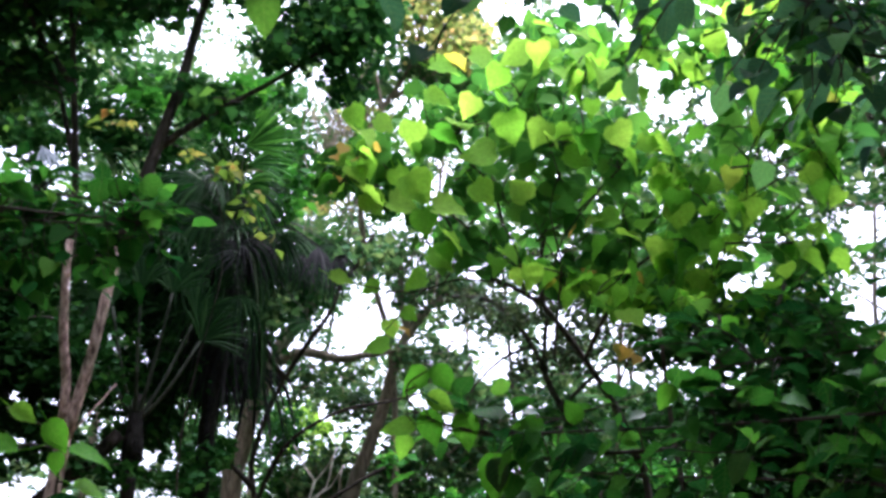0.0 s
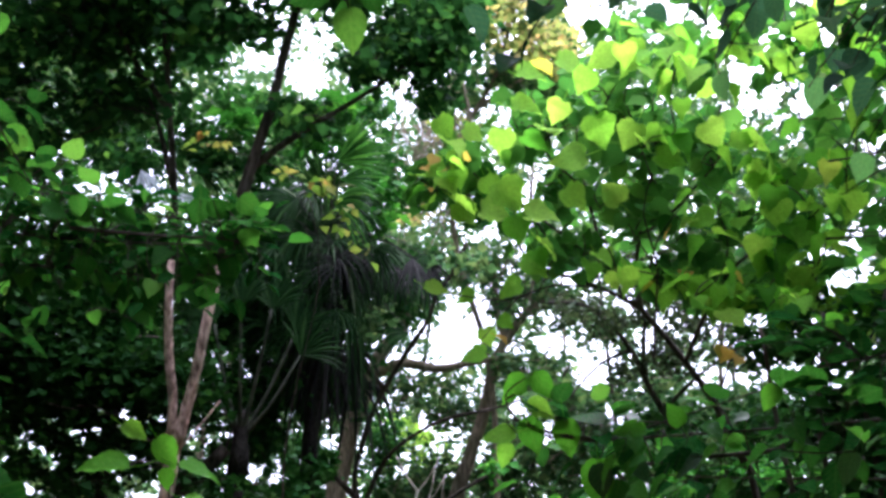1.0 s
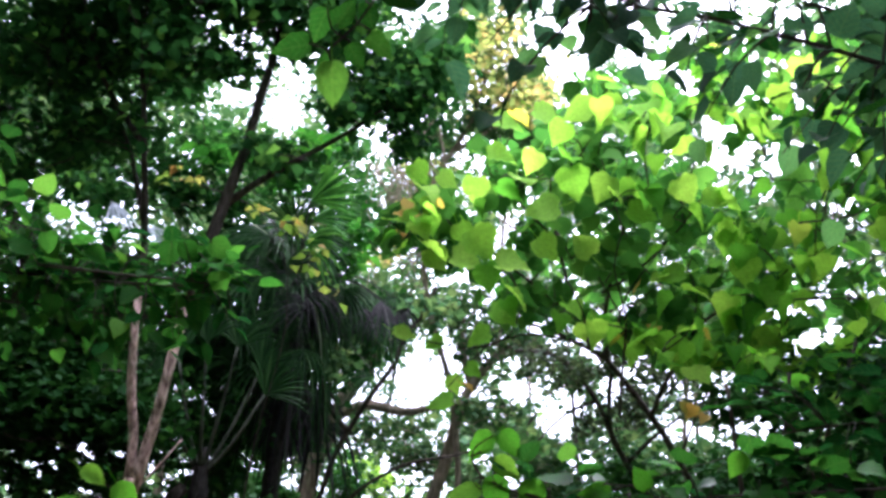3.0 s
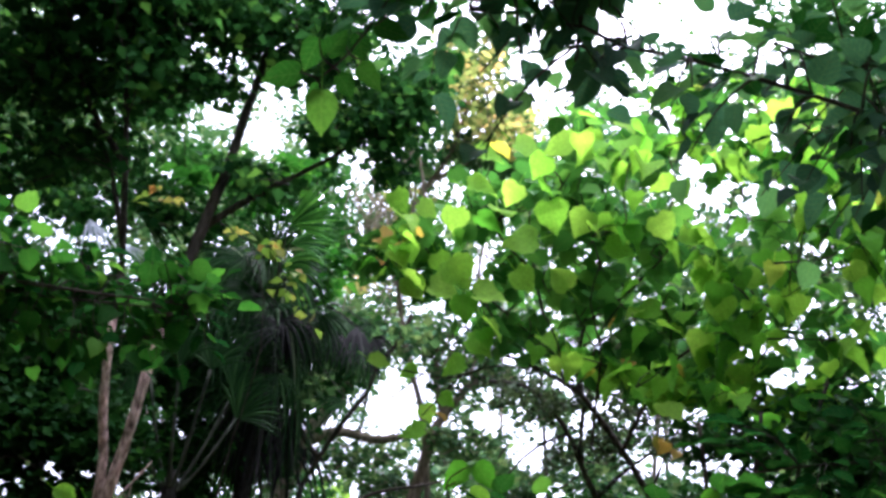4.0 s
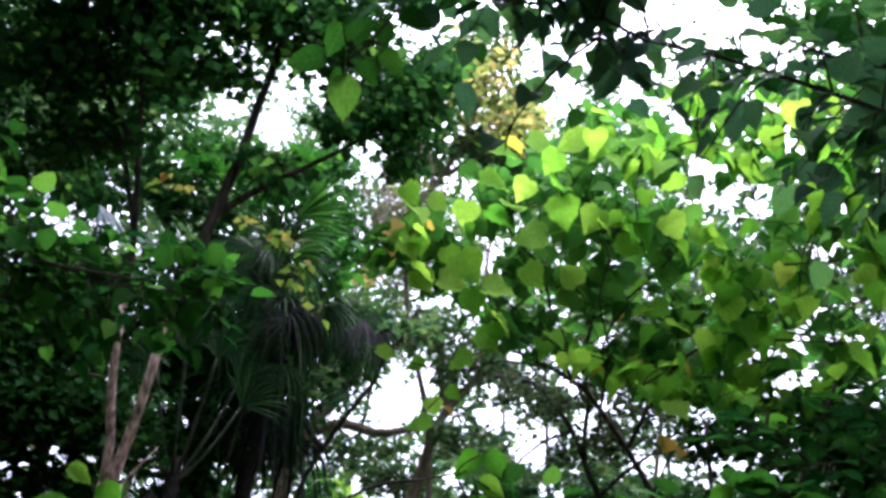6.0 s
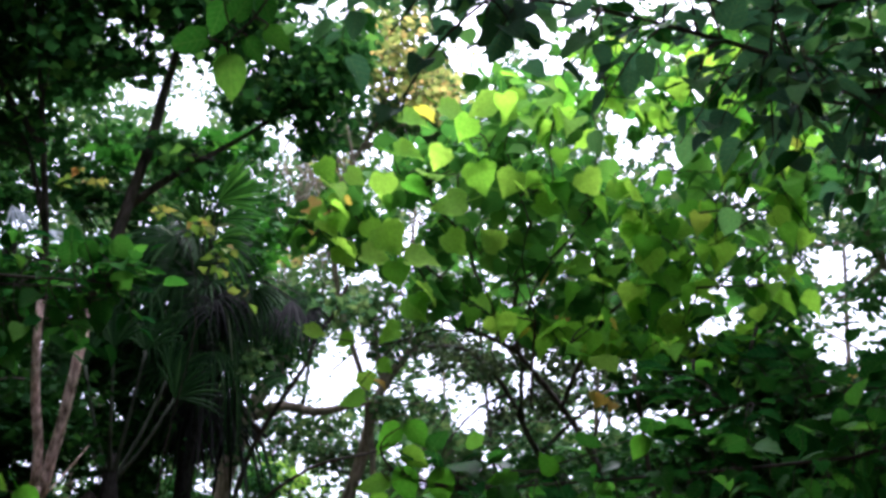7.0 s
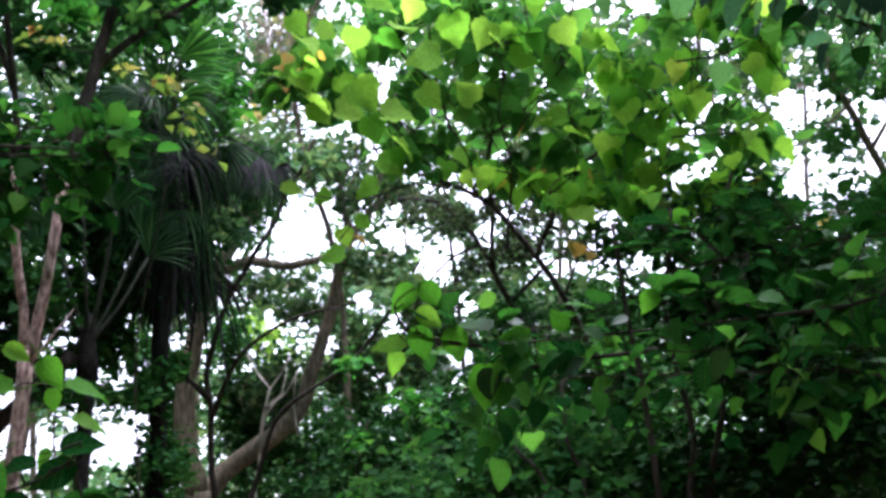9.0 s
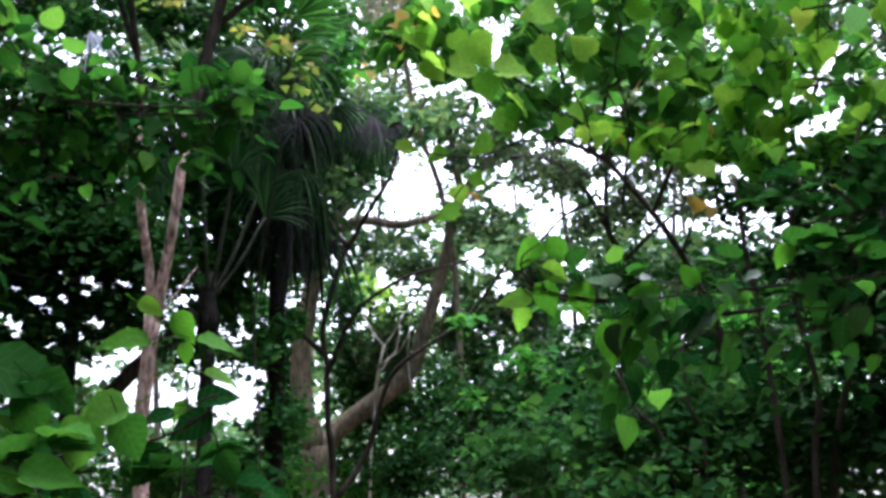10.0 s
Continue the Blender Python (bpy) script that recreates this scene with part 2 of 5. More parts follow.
def tube_data(line, r0, r1, sides=8, rough=0.12, seed=0.0):
    """Rings of a tapering, slightly lumpy round stem."""
    verts, faces = [], []
    n = len(line)
    side = Vector((1, 0, 0))
    for i, c in enumerate(line):
        ahead = (line[min(i + 1, n - 1)] - line[max(i - 1, 0)]).normalized()
        side = (side - ahead * side.dot(ahead))
        side = side.normalized() if side.length > 1e-4 else ahead.orthogonal().normalized()
        other = ahead.cross(side)
        r = r0 + (r1 - r0) * i / (n - 1)
        for k in range(sides):
            a = 2 * math.pi * k / sides
            w = side * math.cos(a) + other * math.sin(a)
            bulge = 1 + rough * (noise.noise(c * 6 + w * 1.5 + Vector((seed, 0, 0))) + noise.noise(c * 17 + w * 2.0))
            verts.append(c + w * r * bulge)
    for i in range(n - 1):
        for k in range(sides):
            j = (k + 1) % sides
            faces.append((i * sides + k, i * sides + j, (i + 1) * sides + j, (i + 1) * sides + k))
    faces.append(tuple(range(sides))[::-1])
    faces.append(tuple((n - 1) * sides + k for k in range(sides)))
    return verts, faces


def tubes_mesh(name, tubes, sides=8):
    verts, faces = [], []
    for line, r0, r1 in tubes:
        v, f = tube_data(line, r0, r1, sides, seed=len(verts))
        faces += [tuple(i + len(verts) for i in q) for q in f]
        verts += v
    me = bpy.data.meshes.new(name)
    me.from_pydata([tuple(v) for v in verts], [], faces)
    me.shade_smooth()
    return me


def stem(name, points, r0, r1, material, parent, label="", sides=10, step=0.1):
    line = smooth_line(points, step)
    wob = r0 * 0.35
    for i in range(1, len(line) - 1):
        c = line[i]
        line[i] = c + Vector((noise.noise(c * 2.3), noise.noise(c * 2.3 + Vector((9, 0, 0))), 0)) * wob
    part(name, tubes_mesh(name, [(line, r0, r1)], sides), material, parent, label)
    return line


# outlines of half a leaf, from the stalk to the tip: (half width, along)
HEART = [(0.20, -0.08), (0.39, 0.03), (0.50, 0.24), (0.45, 0.46), (0.24, 0.68), (0.07, 0.88)]
OVATE = [(0.12, 0.00), (0.28, 0.12), (0.34, 0.32), (0.30, 0.54), (0.16, 0.76), (0.04, 0.91)]


ROUND = [(0.15, 0.00), (0.36, 0.10), (0.43, 0.32), (0.37, 0.56), (0.22, 0.78), (0.06, 0.93)]


def toothed(outline, depth=0.022, cuts=2):
    """The outline with small teeth along its rim."""
    rim = []
    for (x, y), (u, v) in zip(outline, outline[1:]):
        for k in range(cuts):
            f = k / cuts
            rim.append((x + (u - x) * f + (depth if k % 2 else -depth * 0.3), y + (v - y) * f - (depth if k % 2 else 0)))
    return rim + [outline[-1]]


def leaf_shape(outline, fold=0.3, droop=0.25, wave=0.03, stalk=0.5, seed=0, bite=0.0):
    """One leaf of length 1 that lies along +y with its face to +z, and its stalk."""
    r = random.Random(seed)
    n = len(outline)
    verts, uvs = [], []

    def lift(x, y):
        return abs(x) * fold - droop * max(y, 0) ** 2

    spine = [(0.0, 0.0)] + [(0.0, max(0.03, y)) for _, y in outline[1:]] + [(0.0, 1.0)]
    for x, y in spine:
        verts.append((x, y, lift(x, y)))
    for s in (-1, 1):
        for x, y in outline:
            x *= 1 + r.uniform(-0.05, 0.05) - (bite if r.random() < 0.15 else 0)
            verts.append((s * x, y + r.uniform(-0.015, 0.015), lift(x, y) + r.uniform(-wave, wave)))
    faces = []
    for h in (0, 1):
        e = len(spine) + h * n
        for i in range(n):
            q = (i, e + i, e + i + 1, i + 1) if i < n - 1 else (i, e + i, i + 1)
            if i == 0:
                q = (0, e, e + 1, 1)
            faces.append(q if h else q[::-1])
    uvs = [(v[0] + 0.5, v[1]) for v in verts]
    if stalk:
        b = len(verts)
        w = 0.016
        for k, (yy, zz) in enumerate(((0.02, 0.0), (-stalk * 0.5, 0.05), (-stalk, 0.16))):
            for a in range(3):
                verts.append((w * math.cos(a * 2.1), yy, zz + w * math.sin(a * 2.1)))
                uvs.append((0.5, 0.0))
        for k in range(2):
            for a in range(3):
                c = (a + 1) % 3
                faces.append((b + k * 3 + a, b + k * 3 + c, b + k * 3 + 3 + c, b + k * 3 + 3 + a))
    return np.array(verts), faces, np.array(uvs)


def leaf_mesh(name, shape, material):
    v, f, uv = shape
    me = bpy.data.meshes.new(name)
    me.from_pydata(v.tolist(), [], f)
    layer = me.uv_layers.new(name="UVMap")
    idx = np.zeros(len(me.loops), dtype=np.int32)
    me.loops.foreach_get("vertex_index", idx)
    layer.data.foreach_set("uv", uv[idx].ravel())
    me.shade_smooth()
    me.materials.append(material)
    return me


def leaf_set(name, outline, material, count=5, **kw):
    return [leaf_mesh(name, leaf_shape(outline, fold=0.12 + 0.09 * i, droop=0.1 + 0.1 * (i % 4), seed=i, bite=0.12 * (i % 2), **kw), material) for i in range(count)]


def frame_of(tip, normal):
    """A turn whose +y runs to the tip and whose +z is nearest to the normal."""
    y = tip.normalized()
    x = y.cross(normal)
    x = x.normalized() if x.length > 1e-4 else y.orthogonal().normalized()
    z = x.cross(y)
    return Matrix((x, y, z)).transposed().to_4x4()


def put_leaf(parent, meshes, where, tip, normal, size, name="leaf"):
    ob = new(name, meshes[random.randrange(len(meshes))])
    ob.parent = parent
    ob.matrix_parent_inverse = Matrix.Translation(parent.location).inverted()
    s = size * random.uniform(0.9, 1.1)
    ob.matrix_basis = Matrix.Translation(where) @ frame_of(tip, normal) @ Matrix.Diagonal((s, s, s, 1))
    return ob


def hanging(droop=0.6, face=0.5):
    """A tip and a face direction for a leaf that hangs from its stalk."""
    a = random.uniform(0, 2 * math.pi)
    out = Vector((math.cos(a), math.sin(a), 0))
    tip = out * random.uniform(0.3, 1.0) + Vector((0, 0, -random.uniform(droop * 0.3, droop * 1.5)))
    up = Vector((random.uniform(-face, face), random.uniform(-face, face) - 0.15, 1))
    return tip, up


def small_leaf(size_ratio=0.42):
    """A cheap folded leaf for crowns: six corners, four triangles."""
    w = size_ratio
    v = np.array([(0, 0, 0), (w, 0.4, 0.12), (0, 0.45, -0.03), (-w, 0.4, 0.12), (0, 1, -0.12)], float)
    return v, [(0, 1, 2), (0, 2, 3), (1, 4, 2), (2, 4, 3)]


def crown_mesh(name, centres, size, ratio=0.42, flat=0.6, droop=0.3, shape=None):
    """Many small leaves in one mesh, one at each centre."""
    centres = np.asarray(centres, float)
    n = len(centres)
    if shape is None:
        tv, tf = small_leaf(ratio)
    else:
        tv, tf = shape[0], shape[1]
    a = rng.uniform(0, 2 * np.pi, n)
    y = np.stack([np.cos(a), np.sin(a), -rng.uniform(-0.3, 1.2, n) * droop * 2], -1)
    y /= np.linalg.norm(y, axis=1)[:, None]
    up = np.stack([rng.normal(0, 1 - flat, n), rng.normal(0, 1 - flat, n), np.ones(n) * flat], -1)
    x = np.cross(y, up)
    x /= np.linalg.norm(x, axis=1)[:, None] + 1e-9
    z = np.cross(x, y)
    s = size * rng.uniform(0.6, 1.3, n)
    verts = centres[:, None] + s[:, None, None] * (tv[None, :, :1] * x[:, None] + tv[None, :, 1:2] * y[:, None] + tv[None, :, 2:] * z[:, None])
    k = len(tv)
    verts = verts.reshape(-1, 3)
    me = bpy.data.meshes.new(name)
    if shape is None:
        faces = (np.array(tf)[None] + (np.arange(n) * k)[:, None, None]).reshape(-1, 3)
        me.vertices.add(len(verts))
        me.vertices.foreach_set("co", verts.ravel())
        me.loops.add(faces.size)
        me.loops.foreach_set("vertex_index", faces.ravel())
        me.polygons.add(len(faces))
        me.polygons.foreach_set("loop_start", np.arange(0, faces.size, 3))
        me.update()
        me.validate()
    else:
        me.from_pydata(verts.tolist(), [], [tuple(i + q * k for i in f) for q in range(n) for f in tf])
        layer = me.uv_layers.new(name="UVMap")
        idx = np.zeros(len(me.loops), dtype=np.int32)
        me.loops.foreach_get("vertex_index", idx)
        layer.data.foreach_set("uv", shape[2][idx % k].ravel())
    me.shade_smooth()
    return me


# gaps cut through all crowns to fit the camera's view: bearing, height angle, half widths
VIEW_GAPS = [
    (-1.9, 17.9, 1.8, 1.4), (-0.6, 18.9, 1.1, 0.9), (5.4, 16.3, 1.2, 1.0), (6.6, 11.6, 0.8, 0.7), (2.7, 25.4, 0.8, 1.2),
    (-14.2, 7.0, 2.3, 1.4), (-10.2, 7.3, 1.7, 1.1), (-6.4, 7.6, 0.35, 1.0), (-10.9, 30.5, 1.35, 1.05),
]
# high and to the side
VIEW_GAPS += [
    (5.4, 36.4, 1.8, 1.1), (5.6, 34.0, 1.6, 1.4), (14.0, 38.0, 3.6, 1.3), (14.7, 30.6, 1.7, 0.75), (18.0, 29.3, 1.2, 0.6),
    (-2.3, 36.3, 1.2, 0.9), (24.6, 22.8, 1.5, 1.1), (24.5, 19.0, 1.0, 1.0), (28.6, 20.4, 0.9, 1.3), (20.3, 23.4, 1.0, 0.5),
]
# the airy middle and the low strip of sky
VIEW_GAPS += [
    (3.4, 17.6, 1.3, 0.7), (1.6, 14.6, 0.7, 0.7), (3.2, 13.2, 0.6, 0.6), (-0.2, 12.2, 0.5, 0.8), (6.8, 14.2, 0.9, 0.6), (-3.2, 13.6, 0.5, 0.6), (8.2, 17.8, 0.7, 0.8), (-7.9, 12.2, 0.5, 0.3), (4.2, 20.9, 0.8, 0.5),
]
# small gaps low down and high up
VIEW_GAPS += [
    (-19.5, 7.5, 1.0, 0.6), (-17.6, 8.6, 0.8, 0.5), (-16.2, 9.0, 0.5, 0.3), (-12.7, 8.4, 0.5, 0.4), (-9.4, 8.6, 0.7, 0.4), (-21.5, 9.0, 0.6, 0.5), (-18.6, 5.2, 0.8, 0.7), (-21.0, 10.5, 0.6, 0.4), (-19.6, 11.3, 0.5, 0.3), (-22.6, 11.4, 0.5, 0.4), (-18.2, 10.2, 0.4, 0.3), (-23.6, 9.8, 0.6, 0.4),
    (12.0, 15.9, 1.7, 0.4), (20.5, 26.5, 1.0, 0.6), (16.5, 32.0, 1.1, 0.5), (12.6, 32.6, 0.8, 0.6), (19.6, 31.2, 0.8, 0.5), (10.4, 33.8, 0.9, 0.6), (21.8, 28.4, 0.7, 0.5), (-20.4, 23.4, 0.6, 0.4), (2.4, 22.6, 0.7, 0.6),
]

# round the lacy tree and over the palms
VIEW_GAPS += [
    (-4.2, 3.8, 0.3, 0.6), (-8.4, 4.4, 0.4, 0.3), (-2.6, 5.0, 0.3, 0.3),
    (6.2, 17.0, 0.9, 0.6), (3.4, 19.0, 0.6, 0.5), (7.2, 21.6, 0.6, 0.5), (9.0, 22.0, 0.5, 0.6), (7.6, 19.4, 0.7, 0.5), (9.4, 18.6, 0.5, 0.4), (-14.0, 30.9, 1.1, 0.5), (15.1, 29.3, 1.4, 0.6), (17.5, 28.6, 1.3, 0.7), (4.1, 35.6, 1.3, 1.0),
]

# random pinholes of sky, cut through all the leaves along the camera's lines of sight
for a_lo, a_hi, e_lo, e_hi, count, big in ((-28, -17, 22, 28, 7, 0.34), (-23, -15, 7.5, 13.5, 15, 0.38), (-16, -6, 14, 29, 9, 0.32), (-6, 10, 13, 24, 9, 0.45), (12, 28, 12, 17, 4, 0.26), (20, 30, 19, 27, 6, 0.45), (12, 30, 27, 37, 7, 0.6), (-16, -4, 30, 40, 2, 0.3), (-25, -14, 13, 24, 12, 0.18), (-14, -8, 8.5, 12, 10, 0.3), (-8, -4, 8, 14, 4, 0.22)):
    for _ in range(count):
        a, e = random.uniform(a_lo, a_hi), random.uniform(e_lo, e_hi)
        for _ in range(random.randrange(2, 8)):
            q = random.uniform(0.14, big)
            VIEW_GAPS.append((random.gauss(a, 0.9), random.gauss(e, 0.6), q * random.uniform(0.7, 1.8), q))


def bearings(p):
    d = np.asarray(p) - np.array(EYE)
    return np.degrees(np.arctan2(d[:, 0], d[:, 1])), np.degrees(np.arctan2(d[:, 2], np.hypot(d[:, 0], d[:, 1])))


def clear(p, soft=0.25, stray=0.03):
    """Drop leaves that would cover the gaps in the camera's view, with ragged rims."""
    p = np.asarray(p)
    az, el = bearings(p)
    n = len(p)
    least = np.full(n, 9.0, dtype=np.float32)
    az, el = az.astype(np.float32), el.astype(np.float32)
    front = np.nonzero(np.abs(az) < 36)[0]
    fa, fe = az[front], el[front]
    low = np.full(len(front), 9.0, dtype=np.float32)
    for a, e, ra, re in VIEW_GAPS:
        np.minimum(low, ((fa - a) / ra) ** 2 + ((fe - e) / re) ** 2, out=low)
    least[front] = low
    return (least > rng.uniform(0.6 - soft, 1.1 + soft, n)) | (rng.random(n) < stray)


def clump_points(clumps, per=1.0, thick=0.5):
    """Points in clumps (bearing, height angle, distance, half width, half height in degrees, count), thinner to the rim."""
    found = []
    for az, el, d, ra, re, n in clumps:
        n = int(n * per)
        u = rng.normal(0, 0.5, (n, 3)).clip(-1.3, 1.3)
        a, e = np.radians(az + u[:, 0] * ra), np.radians(el + u[:, 1] * re)
        q = d + u[:, 2] * thick
        found.append(np.array(EYE) + q[:, None] * np.stack([np.sin(a) * np.cos(e), np.cos(a) * np.cos(e), np.sin(e)], -1))
    return np.concatenate(found)


def twig_lines(ends, limbs, r=0.006, sag=0.1):
    """Thin twigs that grow from the limbs and then from one another, out to each end."""
    start = np.array([tuple(c) for line in limbs for c in line])
    ends = np.array([tuple(e) for e in ends]).reshape(-1, 3)
    if not len(ends):
        return []
    gap = np.array([np.linalg.norm(start - e, axis=1).min() for e in ends])
    pool = np.empty((len(start) + 8 * len(ends), 3))
    pool[:len(start)] = start
    used = len(start)
    tubes = []
    for e in ends[np.argsort(gap)]:
        dist = np.linalg.norm(pool[:used] - e, axis=1) + np.maximum(0, pool[:used, 2] - e[2]) * 0.6
        a, b = Vector(pool[int(np.argmin(dist))]), Vector(e)
        n = (b - a).length
        mid = a.lerp(b, 0.5) + Vector((random.uniform(-1, 1), random.uniform(-1, 1), random.uniform(-0.3, 1))) * n * (sag + 0.08)
        line = smooth_line([a, mid, b], max(0.06, n / 4))
        tubes.append((line, r * min(2.0, 0.7 + n * 0.6), r * 0.4))
        for c in line[1:9]:
            if used < len(pool):
                pool[used] = c
                used += 1
    return tubes


def S(*rows):
    """Rows (bearing, height angle, distance), set to fit the camera's view, as places."""
    return [spot(*r) for r in rows]


def rooted(points, lean=0.0):
    """A foot on the ground under the first place."""
    p = points[0]
    return [Vector((p.x + lean, p.y, -0.1))] + points

# ---------------------------------------------------------------- ground
def ground():
    bm = bmesh.new()
    bmesh.ops.create_grid(bm, x_segments=80, y_segments=80, size=1)
    for v in bm.verts:
        r = max(abs(v.co.x), abs(v.co.y))
        k = 20 * r + 1500 * r ** 6
        v.co.x, v.co.y = v.co.x * k, v.co.y * k
        v.co.z = noise.noise(Vector((v.co.x * 0.25, v.co.y * 0.25, 0))) * 0.12 - 0.05
    me = bpy.data.meshes.new("ground")
    bm.to_mesh(me)
    bm.free()
    me.shade_smooth()
    me.materials.append(M_soil)
    return tagged(new("ground", me), "forest floor of brown leaf litter and soil", "ground", kind="structure")


ground()
FLOOR = -0.05


# ---------------------------------------------------------------- far woods
def forest_tree(az, d, height, crown_from, spread, leaves, bark, label):
    """A tall tree of the wood behind: lumpy trunk, limbs and a gappy crown of small leaves."""
    base = spot(az, 0, d)
    base.z = FLOOR
    tree = thing("forest_tree", base, label, "tree", "trees of the wood behind")
    r = 0.0035 * height + 0.015
    top = base + Vector((random.uniform(-0.6, 0.6), random.uniform(-0.6, 0.6), height * 0.9))
    mid = base.lerp(top, 0.45) + Vector((random.uniform(-0.7, 0.7), random.uniform(-0.4, 0.4), 0))
    limbs = [stem("trunk", [base, mid, top], r, r * 0.3, bark, tree, sides=8, step=0.5)]
    for k in range(7):
        z = crown_from + (height - crown_from) * (k / 7)
        a = random.uniform(0, 2 * math.pi)
        s = base.lerp(top, min(0.95, z / (height * 0.9)))
        reach = spread * random.uniform(0.5, 0.95)
        e = s + Vector((math.cos(a) * reach, math.sin(a) * reach, random.uniform(0.3, 1.6)))
        m = s.lerp(e, 0.5) + Vector((0, 0, random.uniform(-0.2, 0.4)))
        limbs.append(stem("limb", [s, m, e], r * 0.35, r * 0.08, bark, tree, sides=6, step=0.4))
    balls, n_balls = [], 64
    for k in range(n_balls):
        a, q = random.uniform(0, 2 * math.pi), math.sqrt(random.random()) * spread
        z = crown_from + (height + 0.5 - crown_from) * random.random()
        balls.append(Vector((base.x + math.cos(a) * q, base.y + math.sin(a) * q, z)))
    pts = np.concatenate([np.array(b) + rng.normal(0, 0.30, (int(leaves * 2.6) // n_balls, 3)) * np.array((1.25, 1.25, 0.65)) for b in balls])
    pts = pts[clear(pts)]
    pts = pts[pts[:, 2] > 0.3]
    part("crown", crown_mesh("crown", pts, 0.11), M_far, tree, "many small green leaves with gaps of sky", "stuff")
    ends = [b for b in balls if clear(np.array([b]), 0.0)[0]]
    part("fine_twig", tubes_mesh("fine_twig", twig_lines(ends, limbs, 0.008), 4), bark, tree, "", "stuff")
    return tree


for az, d, h, cf, sp, n in [
        (-44, 15, 11, 1.2, 3.2, 5200), (-35, 12, 9, 0.8, 2.6, 5200), (-28, 13.5, 10, 0.6, 2.8, 6400), (-22, 11.5, 9, 2.4, 2.4, 5600),
        (-16, 17, 13, 4.6, 3.4, 5600), (-12.2, 15, 11, 4.2, 2.6, 3000), (-6.2, 21, 14, 0.6, 3.6, 5200), (-2, 17, 12, 1.0, 3.0, 2800),
        (3, 23, 15, 1.0, 4.2, 3400), (6, 15, 10, 1.5, 2.6, 3400), (11, 18, 13, 0.6, 3.6, 5600), (15, 13, 10, 0.6, 2.8, 5600),
        (20, 16, 12, 0.6, 3.2, 6000), (25, 12.5, 9.5, 0.6, 2.8, 6000), (31, 15, 12, 0.6, 3.2, 6000), (38, 13, 10, 0.8, 3.2, 5200)]:
    forest_tree(az, d, h, cf, sp, n, random.choice([M_grey, M_brown]), "slender wood tree with a gappy crown of small green leaves")

# added copies round behind the walker, out of view, to keep side light out
woods = [o for o in scene.collection.objects if o.name.startswith("forest_tree")]
for k in range(14):
    a = radians(62 + k * 18)
    q = 10 + 4 * random.random()
    copy_thing(woods[k % len(woods)], pose(math.sin(a) * q, math.cos(a) * q, FLOOR, 0, 0, random.uniform(0, 360)))


def far_woods():
    """The depth of the wood all round, beyond the single trees."""
    n = 90000
    # the unseen half behind the walker is added to block low sky light
    a = rng.uniform(0, 2 * np.pi, n)
    q = rng.uniform(26, 34, n)
    hump = 8.5 + 2.0 * np.sin(a * 7) + 1.2 * np.sin(a * 17 + 1) + 0.8 * np.sin(a * 41)
    z = rng.random(n) ** 0.85 * hump
    pts = np.stack([np.sin(a) * q, np.cos(a) * q, z], -1)
    pts = pts[clear(pts)]
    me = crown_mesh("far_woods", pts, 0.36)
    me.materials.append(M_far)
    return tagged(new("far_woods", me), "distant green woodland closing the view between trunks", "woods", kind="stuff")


far_woods()


def canopy_tree(base, height, middles):
    """An added tall tree, its crown kept out of view, that blocks light above and behind the walker."""
    base = Vector(base)
    t = thing("canopy_tree", base, "added tree out of view, its dense crown blocks light", "tree", "canopy trees round the clearing")
    top = base + Vector((0.3, 0.4, height))
    limbs = [stem("trunk", [base, base.lerp(top, 0.5) + Vector((0.15, -0.1, 0)), top], 0.16, 0.08, M_brown, t, sides=8, step=0.5)]
    pts = []
    for x, y, z, r, n in middles:
        m = Vector((x, y, z))
        limbs.append(stem("limb", [base.lerp(top, 0.7), base.lerp(top, 0.8).lerp(m, 0.5) + Vector((0, 0, 0.4)), m], 0.06, 0.02, M_brown, t, sides=6, step=0.4))
        pts.append(np.array(m) + rng.normal(0, 0.5, (n, 3)).clip(-1.1, 1.1) * np.array((r, r, 0.7)))
    pts = np.concatenate(pts)
    az, el = bearings(pts)
    pts = pts[(el > 45) | (np.abs(az) > 42)]
    part("crown", crown_mesh("crown", pts, 0.17), M_dark, t, "dense dark green leaves", "stuff")
    return t


# added crowns shade the near leaves and leave the heart-leaved tree lit
canopy_tree((-3.4, -2.6, FLOOR), 7, ((-3, -2, 7, 3, 2600), (-5.5, 1.5, 6.5, 3, 2600), (-1, 0.5, 7.5, 2.6, 2200), (-8, 4, 7, 3, 2400)))
canopy_tree((3.8, -2.2, FLOOR), 7, ((3.5, -1.5, 7, 3, 2600), (5.5, 2, 6.5, 3, 2800), (1.5, 0, 7.5, 2.4, 1800), (8, 4.5, 7, 3, 2600), (9, 6.5, 8, 2.6, 2000), (7.2, 4.2, 8.6, 2.4, 2200), (9, 6, 11, 2.6, 2400)))
canopy_tree((2.6, 0.2, FLOOR), 5, ((1.8, 2.5, 5.2, 1.5, 700), (2.8, 2.6, 5.6, 1.9, 900)))
canopy_tree((-7.5, 6.2, FLOOR), 10.5, ((-3.2, 6.5, 11, 2.6, 2400), (-5.5, 6, 11, 2.6, 2200), (-6.5, 4.2, 9, 2.4, 2000)))
canopy_tree((0.5, -6, FLOOR), 8, ((0, -5, 7, 3.4, 2600), (-4, -6, 6, 3, 2200), (4.5, -6, 6, 3, 2200), (-8, -2, 5, 3, 2200), (8.5, -2, 5, 3, 2200), (0, -8, 4, 4, 2600), (-9, 1, 3, 2.4, 2000), (9, 1, 3, 2.4, 2000)))


